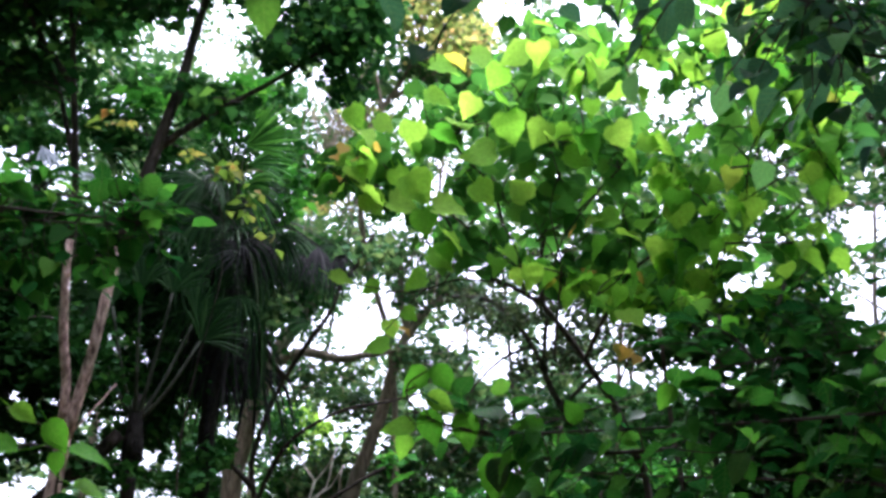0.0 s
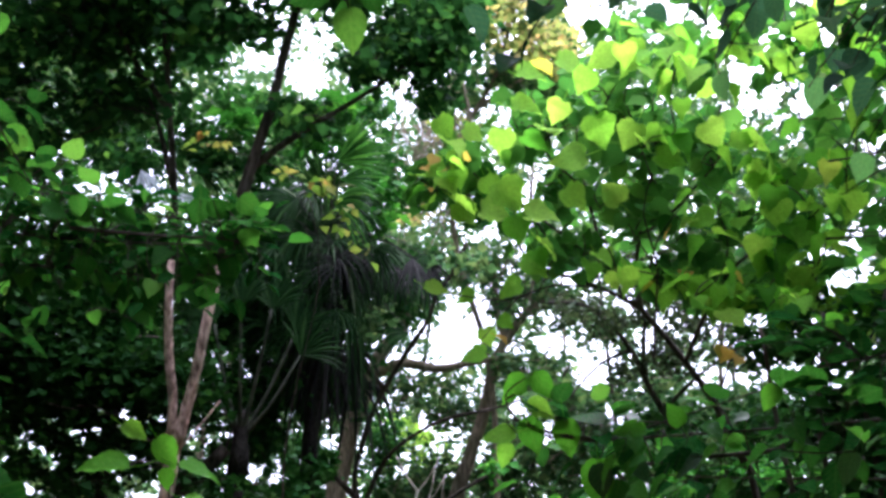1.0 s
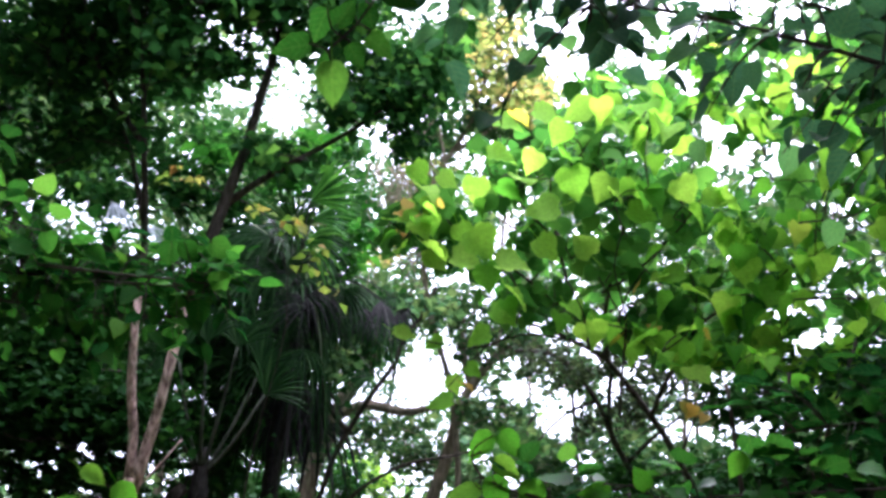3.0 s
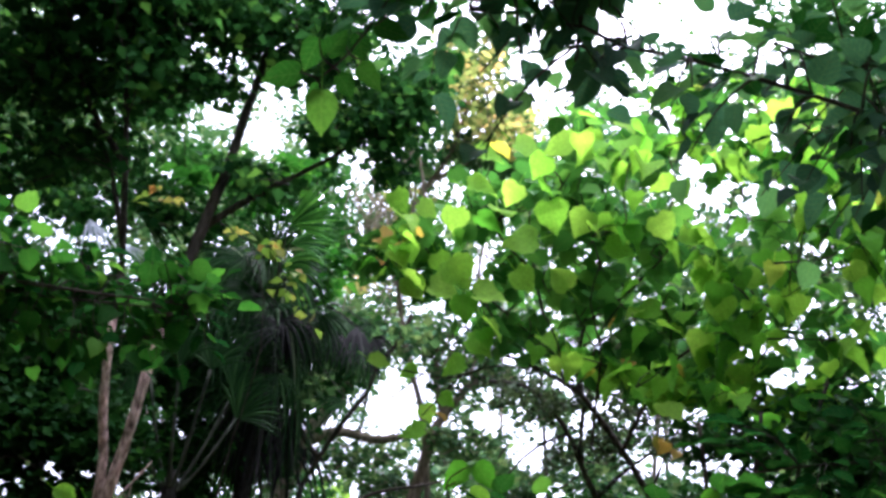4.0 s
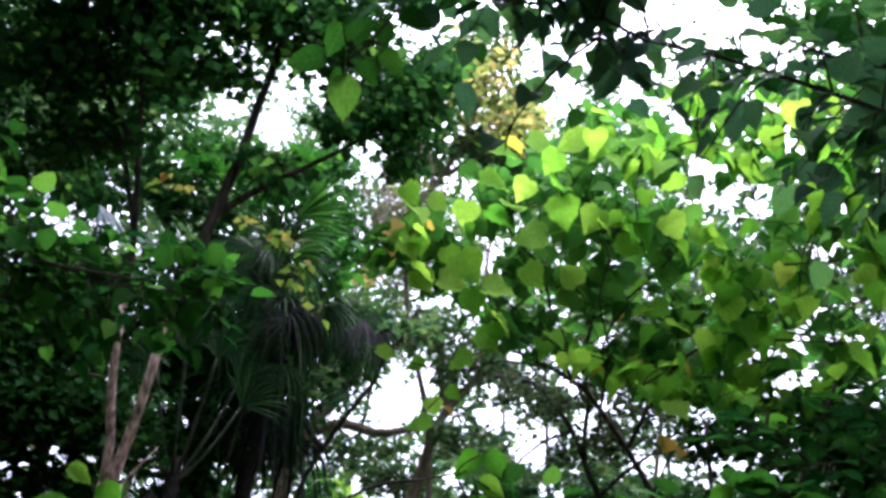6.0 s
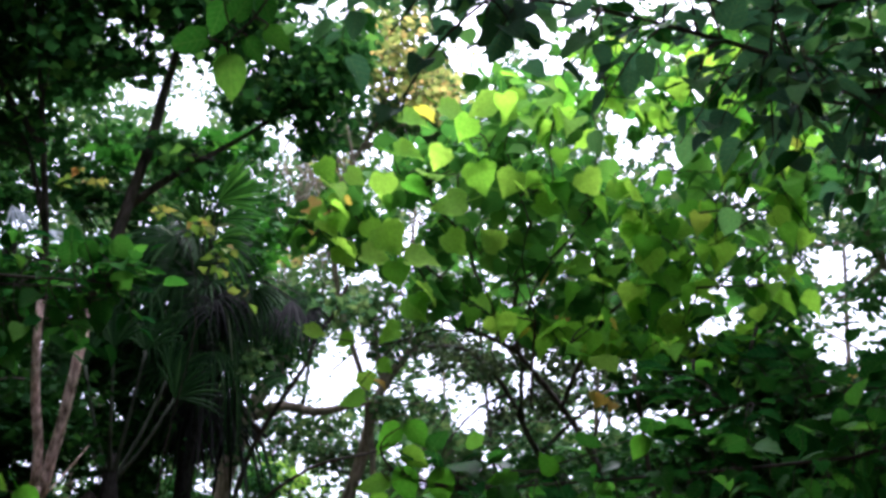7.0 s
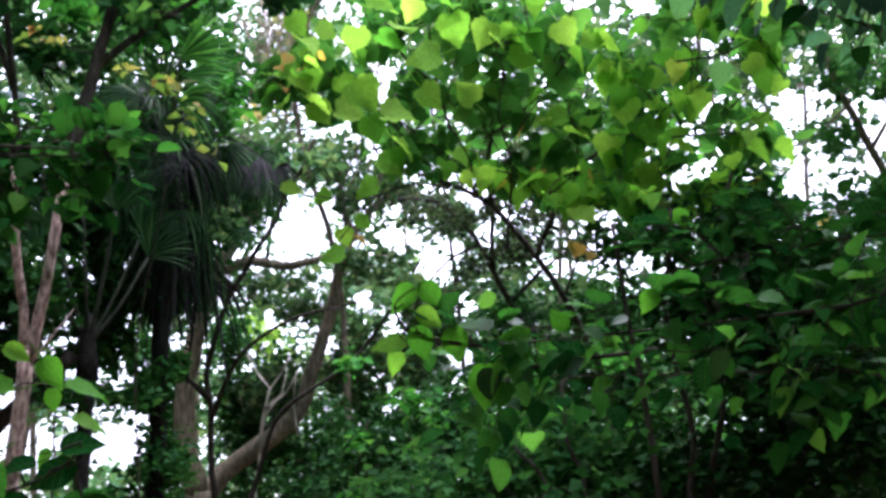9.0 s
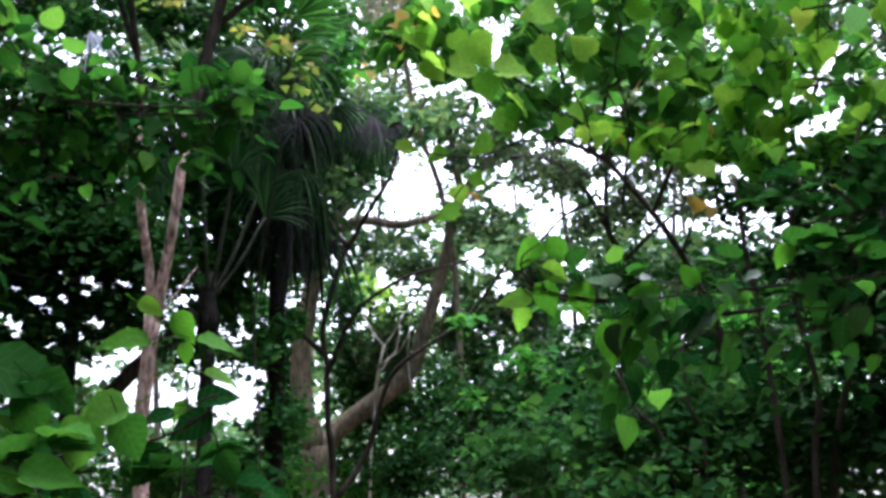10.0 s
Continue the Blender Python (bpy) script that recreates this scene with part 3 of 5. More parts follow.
# ---------------------------------------------------------------- big forked tree
def big_tree():
    foot = rooted(S((-6.2, 2.6, 12)))
    tree = thing("forked_tree", foot[0], "old tree with grey-tan bark forking into two thick curved limbs", "tree")
    trunk = stem("trunk", foot + S((-6.3, 5.1, 12)), 0.2, 0.15, M_grey, tree, step=0.2)
    a = stem("limb", S((-6.3, 4.6, 12), (-6.9, 6.5, 12), (-7.2, 9.0, 12), (-7.1, 11.5, 12), (-6.3, 14.7, 12), (-5.5, 16.7, 12), (-4.3, 18.6, 12.2), (-3.6, 21.5, 12.4)), 0.13, 0.05, M_grey, tree, "upright grey-tan limb", step=0.2)
    b = stem("limb", S((-6.2, 4.7, 12), (-5.2, 5.9, 12), (-3.5, 7.3, 11.9), (-1.8, 8.8, 11.8), (-1.1, 10.7, 11.8), (-0.1, 13.6, 11.8), (0.5, 16.2, 11.8), (1.4, 18.2, 11.9), (2.9, 19.6, 12), (4.6, 19.8, 12.2)), 0.11, 0.03, M_grey, tree, "leaning tan limb with flaking bark", step=0.2)
    c = stem("branch", S((-5.5, 15.9, 11.8), (-4.3, 16.4, 11.6), (-2.5, 16.2, 11.5), (-1.0, 16.5, 11.4), (0.5, 16.8, 11.4)), 0.06, 0.03, M_grey, tree)
    e = stem("branch", S((1.2, 17.6, 11.9), (0.6, 19.2, 12), (0.4, 21.2, 12.2)), 0.05, 0.02, M_grey, tree)
    clumps = [(-5.2, 19.5, 12, 2.2, 1.3, 700), (-3.4, 21.5, 12.3, 2.0, 1.4, 600), (0.6, 19.6, 12, 1.4, 1.0, 260), (3.0, 20.3, 12, 2.0, 1.2, 500),
              (1.2, 16.6, 11.6, 1.2, 0.8, 160), (-2.4, 15.6, 11.5, 1.8, 0.5, 160), (-4.0, 15.2, 11.7, 1.0, 1.0, 200), (3.4, 17.6, 12, 1.3, 1.0, 260),
              ]
    # leaves behind the fork
    clumps += [(-2.8, 10.2, 12.6, 1.8, 2.0, 1300), (0.8, 11.2, 12.6, 1.8, 2.2, 1200), (4.0, 12.0, 12.6, 2.0, 2.2, 1100), (-1.4, 14.2, 12.6, 2.0, 1.0, 800), (2.2, 15.4, 12.6, 1.8, 1.0, 700), (5.6, 14.0, 12.6, 1.8, 1.4, 700), (-0.4, 21.6, 12.4, 2.4, 1.4, 800), (4.2, 22.6, 12.4, 2.0, 1.4, 600), (6.4, 18.6, 12.6, 1.4, 1.4, 500)]
    pts = clump_points(clumps)
    pts = pts[clear(pts)]
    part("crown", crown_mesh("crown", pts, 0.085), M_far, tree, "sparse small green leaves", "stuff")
    part("fine_twig", tubes_mesh("fine_twig", twig_lines(pts[::6], [a, b, c, e], 0.007), 4), M_grey, tree, "", "stuff")
    return tree


big_tree()


# ---------------------------------------------------------------- dark slender tree with crooked boughs
def slender_tree():
    foot = rooted(S((-5.4, 2.9, 9)))
    tree = thing("slender_tree", foot[0], "slender dark-barked tree with crooked branches", "tree")
    a = stem("trunk", foot + S((-5.8, 6.5, 9), (-5.9, 9.3, 9), (-6.2, 10.7, 9), (-5.8, 12.7, 9), (-5.1, 14.7, 9), (-4.0, 16.7, 9), (-2.8, 18.7, 9), (-2.5, 19.9, 9), (-1.6, 21.0, 9), (-0.9, 22.6, 9)), 0.036, 0.014, M_brown, tree)
    b = stem("branch", S((-5.9, 8.4, 9), (-5.2, 10.4, 8.9), (-4.2, 12.1, 8.8), (-1.9, 13.6, 8.7), (0.5, 14.2, 8.6), (2.5, 14.8, 8.6)), 0.02, 0.007, M_brown, tree)
    c = stem("branch", S((-5.2, 2.6, 8.8), (-3.8, 4.8, 8.8), (-2.7, 8.5, 8.7), (-0.7, 10.2, 8.6), (1.3, 11.6, 8.6), (3.4, 14.4, 8.6), (4.8, 16.6, 8.6)), 0.022, 0.008, M_brown, tree)
    d = stem("branch", S((-6.0, 9.6, 9), (-7.2, 10.6, 9)), 0.03, 0.015, M_brown, tree)
    e = stem("branch", S((-4.9, 15.0, 9), (-6.2, 16.4, 9.1), (-7.0, 18.8, 9.2)), 0.025, 0.01, M_brown, tree)
    clumps = [(-1.2, 21.6, 9, 1.3, 0.8, 120), (2.4, 14.9, 8.6, 1.4, 0.5, 90), (4.4, 15.2, 8.6, 1.0, 0.8, 90), (-6.4, 18.4, 9.1, 1.6, 1.2, 220)]
    pts = clump_points(clumps)
    pts = pts[clear(pts)]
    part("crown", crown_mesh("crown", pts, 0.09), M_far, tree, "thin scatter of green leaves", "stuff")
    part("fine_twig", tubes_mesh("fine_twig", twig_lines(pts[::6], [a, b, c, e], 0.005), 4), M_brown, tree, "", "stuff")


slender_tree()


def dark_tree():
    foot = rooted(S((-6.9, 4, 12.6)))
    t = thing("dark_tree", foot[0], "slim tree with dense dark foliage behind the palms", "tree")
    a = stem("trunk", foot + S((-7.1, 12, 12.4), (-6.6, 19, 11.2), (-8.2, 26, 10.6)), 0.04, 0.015, M_brown, t, step=0.2)
    clumps = [(-6.4, 19.2, 10.4, 2.6, 2.2, 1500), (-7.6, 15.0, 10.4, 1.6, 1.6, 620), (-4.4, 20.8, 10.4, 1.8, 1.2, 620), (-9.2, 23.0, 10.2, 2.6, 2.0, 1300), (-9.4, 27.4, 10.2, 2.6, 1.4, 700), (-6.0, 25.2, 10.4, 1.6, 2.2, 700), (-10.6, 17.5, 10.2, 2.2, 2.2, 900), (-7.2, 29.2, 10, 1.6, 0.9, 260)]
    # low growth
    clumps += [(-9.3, 11.2, 12.7, 2.0, 1.5, 800), (-7.9, 8.2, 12.8, 1.2, 1.8, 560), (-10.5, 9.6, 12.7, 1.6, 0.6, 300), (-5.0, 12.5, 12.8, 1.0, 1.4, 500), (-9.4, 11.4, 12.9, 1.6, 1.2, 1000), (-8.6, 9.4, 12.9, 1.0, 1.2, 700), (-7.9, 6.4, 12.9, 0.6, 1.2, 300), (-4.6, 9.4, 13.0, 1.2, 2.0, 700)]
    clumps += [(-8.9, 9.8, 8.5, 0.9, 1.4, 420), (-8.4, 6.6, 8.6, 1.3, 1.2, 620), (-9.8, 4.2, 8.5, 1.8, 1.0, 520), (-7.9, 11.2, 8.6, 0.8, 1.0, 220)]
    # high growth behind the palms
    clumps += [(-13.5, 28.4, 9.6, 2.4, 0.9, 700), (-15.8, 26.4, 9.4, 2.0, 1.2, 500), (-12.6, 25.6, 9.6, 2.0, 1.2, 350), (-19.6, 25.4, 9.2, 2.0, 1.2, 900), (-16.2, 31.2, 9.4, 1.6, 1.0, 500), (-11.6, 12.0, 9.2, 1.6, 1.2, 700), (-10.6, 15.0, 10, 2.0, 1.8, 900), (-12.4, 18.6, 9.9, 2.0, 2.0, 900)]
    pts = clump_points(clumps)
    pts = pts[clear(pts)]
    part("crown", crown_mesh("crown", pts, 0.085), M_dark, t, "dense dark green leaves", "stuff")
    broad = clump_points([(-8.4, 29.0, 8.4, 1.4, 0.8, 60), (-9.8, 27.4, 8.4, 1.3, 0.8, 55), (-13.6, 28.0, 8.6, 1.6, 0.8, 50), (-5.4, 24.6, 8.8, 0.8, 1.6, 50)], thick=0.3)
    part("foliage", crown_mesh("foliage", broad, 0.12, 0.36, flat=0.7), M_mid, t, "loose broad mid-green leaves", "stuff")
    part("fine_twig", tubes_mesh("fine_twig", twig_lines(pts[::40], [a], 0.005), 4), M_brown, t, "", "stuff")


dark_tree()


def thicket(deg, d):
    """Added shrubby growth, kept out of view, that blocks light from the sides and behind."""
    a = radians(deg)
    base = Vector((math.sin(a) * d, math.cos(a) * d, FLOOR))
    t = thing("thicket", base, "added thicket out of view that blocks side light", "shrub", "thickets round the path")
    top = base + Vector((0.2, 0.1, 4.2))
    limb = stem("stem", [base, base.lerp(top, 0.5) + Vector((0.1, 0.1, 0)), top], 0.05, 0.02, M_brown, t, sides=6, step=0.4)
    pts = np.array(base) + rng.normal(0, 0.5, (4200, 3)).clip(-1.3, 1.3) * np.array((1.9, 1.9, 3.2)) + np.array((0, 0, 2.6))
    pts = pts[pts[:, 2] > 0.1]
    az, el = bearings(pts)
    pts = pts[(np.abs(az) > 36) & (np.hypot(pts[:, 0], pts[:, 1]) > 1.6)]
    part("foliage", crown_mesh("foliage", pts, 0.16), M_dark, t, "dense dark leaves", "stuff")


for deg in (52, 78, 105, 135, 165, 195, 225, 255, 282, 308):
    thicket(deg, 4.8)


def dead_sapling():
    foot = rooted(S((-3.6, 4.8, 9.6)))
    t = thing("dead_sapling", foot[0], "bleached dead sapling with bare forked twigs", "sapling")
    stem("trunk", foot + S((-3.5, 5.9, 9.6), (-3.4, 8.2, 9.6), (-3.0, 10.2, 9.6)), 0.015, 0.010, M_pale, t)
    stem("twig", S((-3.0, 10.1, 9.6), (-3.6, 10.8, 9.6), (-4.2, 11.8, 9.6)), 0.009, 0.005, M_pale, t)
    stem("twig", S((-3.0, 10.1, 9.6), (-2.5, 10.8, 9.6), (-2.0, 11.8, 9.5)), 0.009, 0.005, M_pale, t)
    stem("twig", S((-3.45, 7.0, 9.6), (-3.2, 8.8, 9.5), (-2.4, 9.9, 9.5), (-2.2, 11.2, 9.5)), 0.010, 0.005, M_pale, t)
    stem("twig", S((-3.3, 9.1, 9.6), (-2.6, 9.6, 9.5), (-2.2, 9.9, 9.5), (-1.6, 11.0, 9.4)), 0.010, 0.005, M_pale, t)
    stem("twig", S((-1.6, 7.8, 9.5), (-1.8, 9.4, 9.5), (-1.7, 10.9, 9.4)), 0.010, 0.005, M_pale, t)


dead_sapling()


def leaning_tree():
    foot = S((-20.5, -3.0, 8.4))
    foot[0].z = FLOOR
    t = thing("leaning_tree", foot[0], "dark leaning trunk among understory leaves", "tree")
    a = stem("trunk", foot + S((-17.9, 4.6, 8), (-16.7, 6.8, 8), (-15.3, 8.7, 8), (-13.6, 10.3, 8), (-12.6, 11.6, 8)), 0.10, 0.045, M_brown, t)
    clumps = [(-17.5, 11.2, 8, 3.0, 1.4, 600), (-20.5, 9.6, 8, 2.6, 2.0, 420), (-12.8, 9.9, 8, 2.2, 0.8, 160),
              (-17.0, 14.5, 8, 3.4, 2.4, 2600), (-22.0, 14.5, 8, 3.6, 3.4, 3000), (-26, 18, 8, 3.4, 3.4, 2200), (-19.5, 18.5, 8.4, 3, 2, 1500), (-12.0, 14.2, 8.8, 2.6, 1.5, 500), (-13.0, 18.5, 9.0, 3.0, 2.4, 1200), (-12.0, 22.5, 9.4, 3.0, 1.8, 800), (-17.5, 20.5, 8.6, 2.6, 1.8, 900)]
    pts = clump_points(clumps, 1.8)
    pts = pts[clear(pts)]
    part("crown", crown_mesh("crown", pts, 0.075), M_deep_shade, t, "dense dark green leaves", "stuff")
    part("fine_twig", tubes_mesh("fine_twig", twig_lines(pts[::40], [a], 0.006), 4), M_brown, t, "", "stuff")


leaning_tree()


# ---------------------------------------------------------------- fan palm
def fan_blade(name, hub, ahead, normal, radius, span, droop, material, parent, count=26, label="", width=0.026, stiff=0.25):
    """A fan of folded strips from one hub; the tips bend down."""
    m = frame_of(ahead, normal)
    verts, faces = [], []
    for k in range(count):
        a = radians(-span / 2 + span * k / (count - 1)) + random.uniform(-0.03, 0.03)
        way = m @ Vector((math.sin(a), math.cos(a), 0.25 * math.cos(a * 1.3)))
        face = m @ Vector((0, 0, 1))
        side = way.cross(face).normalized()
        length = radius * (0.75 + 0.25 * math.cos(a)) * random.uniform(0.85, 1.05)
        b = len(verts)
        rows = 6
        for i in range(rows):
            t = i / (rows - 1)
            w = radius * width * (t / 0.45 if t < 0.45 else (1 - t) / 0.55 * 0.95 + 0.05)
            c = hub + way * length * t + Vector((0, 0, -1)) * droop * length * max(0, t - stiff) ** 2 * 1.6
            verts += [c - side * w, c + face * w * 0.5, c + side * w]
        for i in range(rows - 1):
            for j in range(2):
                q = b + i * 3 + j
                faces.append((q, q + 1, q + 4, q + 3))
    me = bpy.data.meshes.new(name)
    me.from_pydata([tuple(v) for v in verts], [], faces)
    return part(name, me, material, parent, label)


def palm(az, el, d, lean, r_trunk, label):
    """A palm with a fibrous heart on a trunk; returns it and the place of its heart."""
    heart_at = spot(az, el, d)
    base = Vector((heart_at.x + lean, heart_at.y, FLOOR))
    p = thing("fan_palm", base, label, "palm", "fan palms")
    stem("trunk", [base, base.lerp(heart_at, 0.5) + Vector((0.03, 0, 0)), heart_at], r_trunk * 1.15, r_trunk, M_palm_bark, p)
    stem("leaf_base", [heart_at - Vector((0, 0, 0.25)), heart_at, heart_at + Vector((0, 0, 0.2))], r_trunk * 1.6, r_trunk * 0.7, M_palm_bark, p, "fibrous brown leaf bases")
    return p, heart_at


def frond(p, heart_at, at, way, r, span, droop, blade, count=22, name="frond", label="", thick=0.011, width=0.026, rise=0.08, stiff=0.25):
    """A stalk from the heart to a hub, and the fan on it."""
    hub = spot(*at)
    mid = heart_at.lerp(hub, 0.5) + Vector((0, 0, rise))
    stem("petiole", [heart_at, mid, hub], thick, thick * 0.55, M_dead if blade is M_dead else M_petiole, p, sides=6)
    face = Vector((random.uniform(-0.5, 0.5), -1, random.uniform(0.0, 0.7)))
    return fan_blade(name, hub, Vector(way), face, r, span, droop, blade, p, count, label, width, stiff)


def young_palm():
    """Stout pale stalks stand up from the heart in a narrow cup."""
    p, h = palm(-11.9, 12.1, 8.0, 0, 0.05, "young fan palm with long pale petioles and dark fronds")
    for az, el, way in ((-13.9, 17.6, -0.5), (-14.6, 16.6, -0.8), (-12.6, 18.6, 0.1), (-11.0, 18.6, 0.2), (-9.7, 17.6, 0.4), (-9.3, 16.4, 0.6)):
        frond(p, h, (az, el, 8.0 + random.uniform(-0.25, 0.25)), (way, 0.2, 0.9), random.uniform(0.36, 0.46), random.uniform(80, 120), random.uniform(0.2, 0.6), M_palm, 14, thick=0.016, rise=-0.06, width=0.034)


def skirted_palm():
    """The tall palm: a dark crown, one stiff fresh fan, and a skirt of withered straps."""
    p, h = palm(-8.6, 21.4, 9.0, 0.0, 0.06, "fan palm with dark fronds and a skirt of dead ones")
    for at, way, r, droop in (((-8.2, 26.3, 8.2), (1, -0.1, 0.45), 0.46, 0.1), ((-8.0, 25.4, 8.3), (1, -0.15, 0.1), 0.46, 0.2), ((-8.3, 24.2, 8.4), (1, -0.2, -0.1), 0.42, 0.5)):
        frond(p, h, at, way, r, 84, droop, M_frond, 15, label="stiff fresh green fan frond", width=0.036)
    # dark crown
    for k in range(15):
        az, el = random.uniform(-11.2, -7.4), random.uniform(21.0, 25.4)
        frond(p, h, (az, el, random.uniform(8.5, 9.3)), ((az + 9.0) * 0.6, -0.3, random.uniform(-0.5, 0.6)), random.uniform(0.4, 0.55), random.uniform(100, 180), random.uniform(0.3, 1.2), M_palm, 16, width=0.034)
    # long arching fronds whose tips hang down
    for k in range(26):
        az = random.uniform(-7.4, -2.9)
        el = 22.4 - 0.1 * (az + 7.4) - random.uniform(0.0, 1.5)
        frond(p, h, (az, el, random.uniform(8.6, 9.3)), (random.uniform(-0.4, 0.9), -0.2, random.uniform(-1.0, 0.0)), random.uniform(0.18, 0.34), random.uniform(60, 170), random.uniform(0.4, 1.6), M_dead if k % 3 == 0 else M_palm, 9, rise=0.2, width=0.05, thick=0.007)
    # older fronds that stand out at all angles over the skirt
    for k in range(30):
        az, el = random.gauss(-8.8, 1.4), random.uniform(16.8, 23.0)
        a = random.uniform(-2.4, 2.4)
        frond(p, h, (az, el, random.uniform(8.2, 8.9)), (math.sin(a), -0.3, -math.cos(a) * 0.8), random.uniform(0.26, 0.42), random.uniform(60, 150), random.uniform(0.2, 1.0), M_palm if k % 3 else M_dead, 9, width=0.032, thick=0.007)
    # the skirt
    for k in range(54):
        az = min(random.gauss(-8.1, 1.15), -6.0)
        el = random.uniform(15.2, 21.6)
        frond(p, h, (az, el, random.uniform(8.6, 9.4)), (random.uniform(-0.9, 0.9) + (az + 8.0) * 0.1, random.uniform(-0.3, 0.2), random.uniform(-1.0, 0.0)), random.uniform(0.18, 0.4), random.uniform(25, 120), random.uniform(0.7, 2.6), M_dead if k % 4 else M_palm, 6, "dead_frond", "withered grey hanging frond", 0.006, 0.045)


def blue_palm():
    p, h = palm(-18.6, 22.4, 9.6, 0, 0.05, "slim fan palm with sky glint painted on two fronds")
    for way in ((-0.5, -0.3, 1), (0.4, -0.3, 1), (0.9, -0.2, 0.7), (0.1, -0.6, 0.9)):
        q = h + Vector(way).normalized() * 0.6 - EYE
        at = (math.degrees(math.atan2(q.x, q.y)), math.degrees(math.atan2(q.z, math.hypot(q.x, q.y))), q.length)
        frond(p, h, at, way, 0.5, random.uniform(150, 220), random.uniform(0.3, 1.0), M_palm)
    frond(p, h, (-18.8, 24.7, 8.7), (0.55, -0.2, -1), 0.40, 46, 0.25, M_blue_frond, 7, label="fan frond with sky glint painted pale blue")
    frond(p, h, (-17.0, 23.8, 8.7), (0.9, -0.2, -0.6), 0.3, 40, 0.25, M_blue_frond, 6, label="fan frond with sky glint painted pale blue")


young_palm()
skirted_palm()
blue_palm()


# ---------------------------------------------------------------- forked tree with two pale stems
SMALL = leaf_set("leaf", toothed(ROUND), M_near)
NARROW = leaf_set("leaf", toothed(OVATE), M_near)
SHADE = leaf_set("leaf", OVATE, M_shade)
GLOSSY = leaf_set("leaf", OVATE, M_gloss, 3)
# both mixes blend plain leaves with the ones painted in shade
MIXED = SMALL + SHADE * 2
HALF_SHADED = SMALL + SHADE
OVERHEAD = leaf_set("leaf", ROUND, M_over, 6) + SHADE[:2]
NEAR_LIT = leaf_set("leaf", toothed(OVATE), M_near_lit, 5)
AUTUMN = leaf_set("leaf", HEART, M_autumn, 3)
RED = leaf_set("leaf", OVATE, M_red, 1)
HEARTS_LIT = leaf_set("leaf", toothed(HEART, 0.035), M_heart_lit, 6, wave=0.06)
HEARTS = leaf_set("leaf", toothed(HEART, 0.035), M_heart, 8, wave=0.06)


def twin_tree():
    foot = rooted(S((-14.6, 2.6, 5.2)))
    t = thing("twin_stem_tree", foot[0], "young tree with two pale pinkish-tan stems", "tree")
    stem("trunk", foot + S((-14.8, 5.5, 5.2), (-14.7, 8.8, 5.2), (-14.7, 11.7, 5.2)), 0.034, 0.034, M_tan, t)
    a = stem("stem", S((-14.8, 10.9, 5.2), (-14.95, 13.7, 5.2), (-15.4, 15.6, 5.2), (-15.8, 18.2, 5.2), (-15.95, 20.4, 5.25)), 0.023, 0.017, M_tan, t)
    # shade on the upper stems is painted by switching to the dark bark
    a += stem("upper_stem", S((-15.95, 20.3, 5.25), (-16.1, 22.5, 5.3), (-17.4, 28.8, 5.5), (-18.4, 32.8, 5.7), (-18.8, 38, 6)), 0.017, 0.009, M_brown, t, "upper stem with shade painted as dark bark")
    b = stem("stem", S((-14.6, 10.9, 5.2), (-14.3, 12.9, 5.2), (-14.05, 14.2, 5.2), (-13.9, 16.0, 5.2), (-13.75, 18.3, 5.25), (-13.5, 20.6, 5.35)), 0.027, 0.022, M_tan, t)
    b += stem("upper_stem", S((-13.5, 20.5, 5.35), (-13.2, 22.4, 5.4), (-12.3, 25.8, 5.6), (-11.4, 30.9, 6), (-10.8, 34.4, 6.3), (-10.6, 38, 6.6)), 0.032, 0.018, M_brown, t, "upper stem with shade painted as dark bark")
    c = stem("branch", S((-12.3, 25.6, 5.6), (-9.7, 27.7, 5.8), (-6.5, 29.7, 6.1), (-4.0, 31.5, 6.3)), 0.02, 0.008, M_brown, t)
    d = stem("branch", S((-17.0, 27.5, 5.5), (-20.5, 31, 5.8), (-23, 36, 6)), 0.016, 0.006, M_brown, t)
    e = stem("branch", S((-16.4, 24.0, 5.4), (-18.0, 27.5, 5.7), (-19.5, 29.5, 5.9)), 0.016, 0.006, M_brown, t)
    f = stem("branch", S((-14.6, 10.9, 5.2), (-13.4, 12.6, 5.2), (-12.6, 13.8, 5.2)), 0.005, 0.003, M_tan, t)
    clumps = [(-22, 36.5, 6.3, 4, 2, 900), (-16.5, 36, 6.5, 3.5, 2, 800), (-24, 37, 6.2, 4.5, 3.5, 1700), (-18, 37.5, 6, 4, 3, 1500), (-22, 31.5, 6.2, 4, 2.6, 1300), (-27, 29, 6.4, 3.5, 4, 1300), (-17.8, 33, 5.9, 2.6, 2, 700),
              ]
    # over the second stem and the branch
    clumps += [(-12.5, 36.5, 6.4, 3.4, 2.4, 1200), (-7.5, 35.5, 6.6, 3, 2.2, 900), (-3.2, 32.4, 6.5, 2.6, 1.9, 1000), (-1.3, 34.5, 6.6, 1.7, 1.4, 520), (-6.4, 31.6, 6.3, 1.6, 1.2, 320), (-9.6, 28.2, 6.1, 1.8, 0.9, 220),
              (-13.6, 32.6, 6.2, 2.0, 0.8, 200), (-18.4, 28.4, 6.0, 1.8, 1.4, 300), (-25, 25, 6.4, 3.5, 2.4, 1000), (-11.0, 28.7, 6.0, 1.4, 0.5, 90), (-6, 39, 6.8, 5, 2, 900), (-2.6, 29.6, 6.6, 1.2, 0.8, 160), (-21, 27.4, 6.2, 2, 1.6, 420)]
    pts = clump_points(clumps, 1.35, thick=0.6)
    pts = pts[clear(pts)]
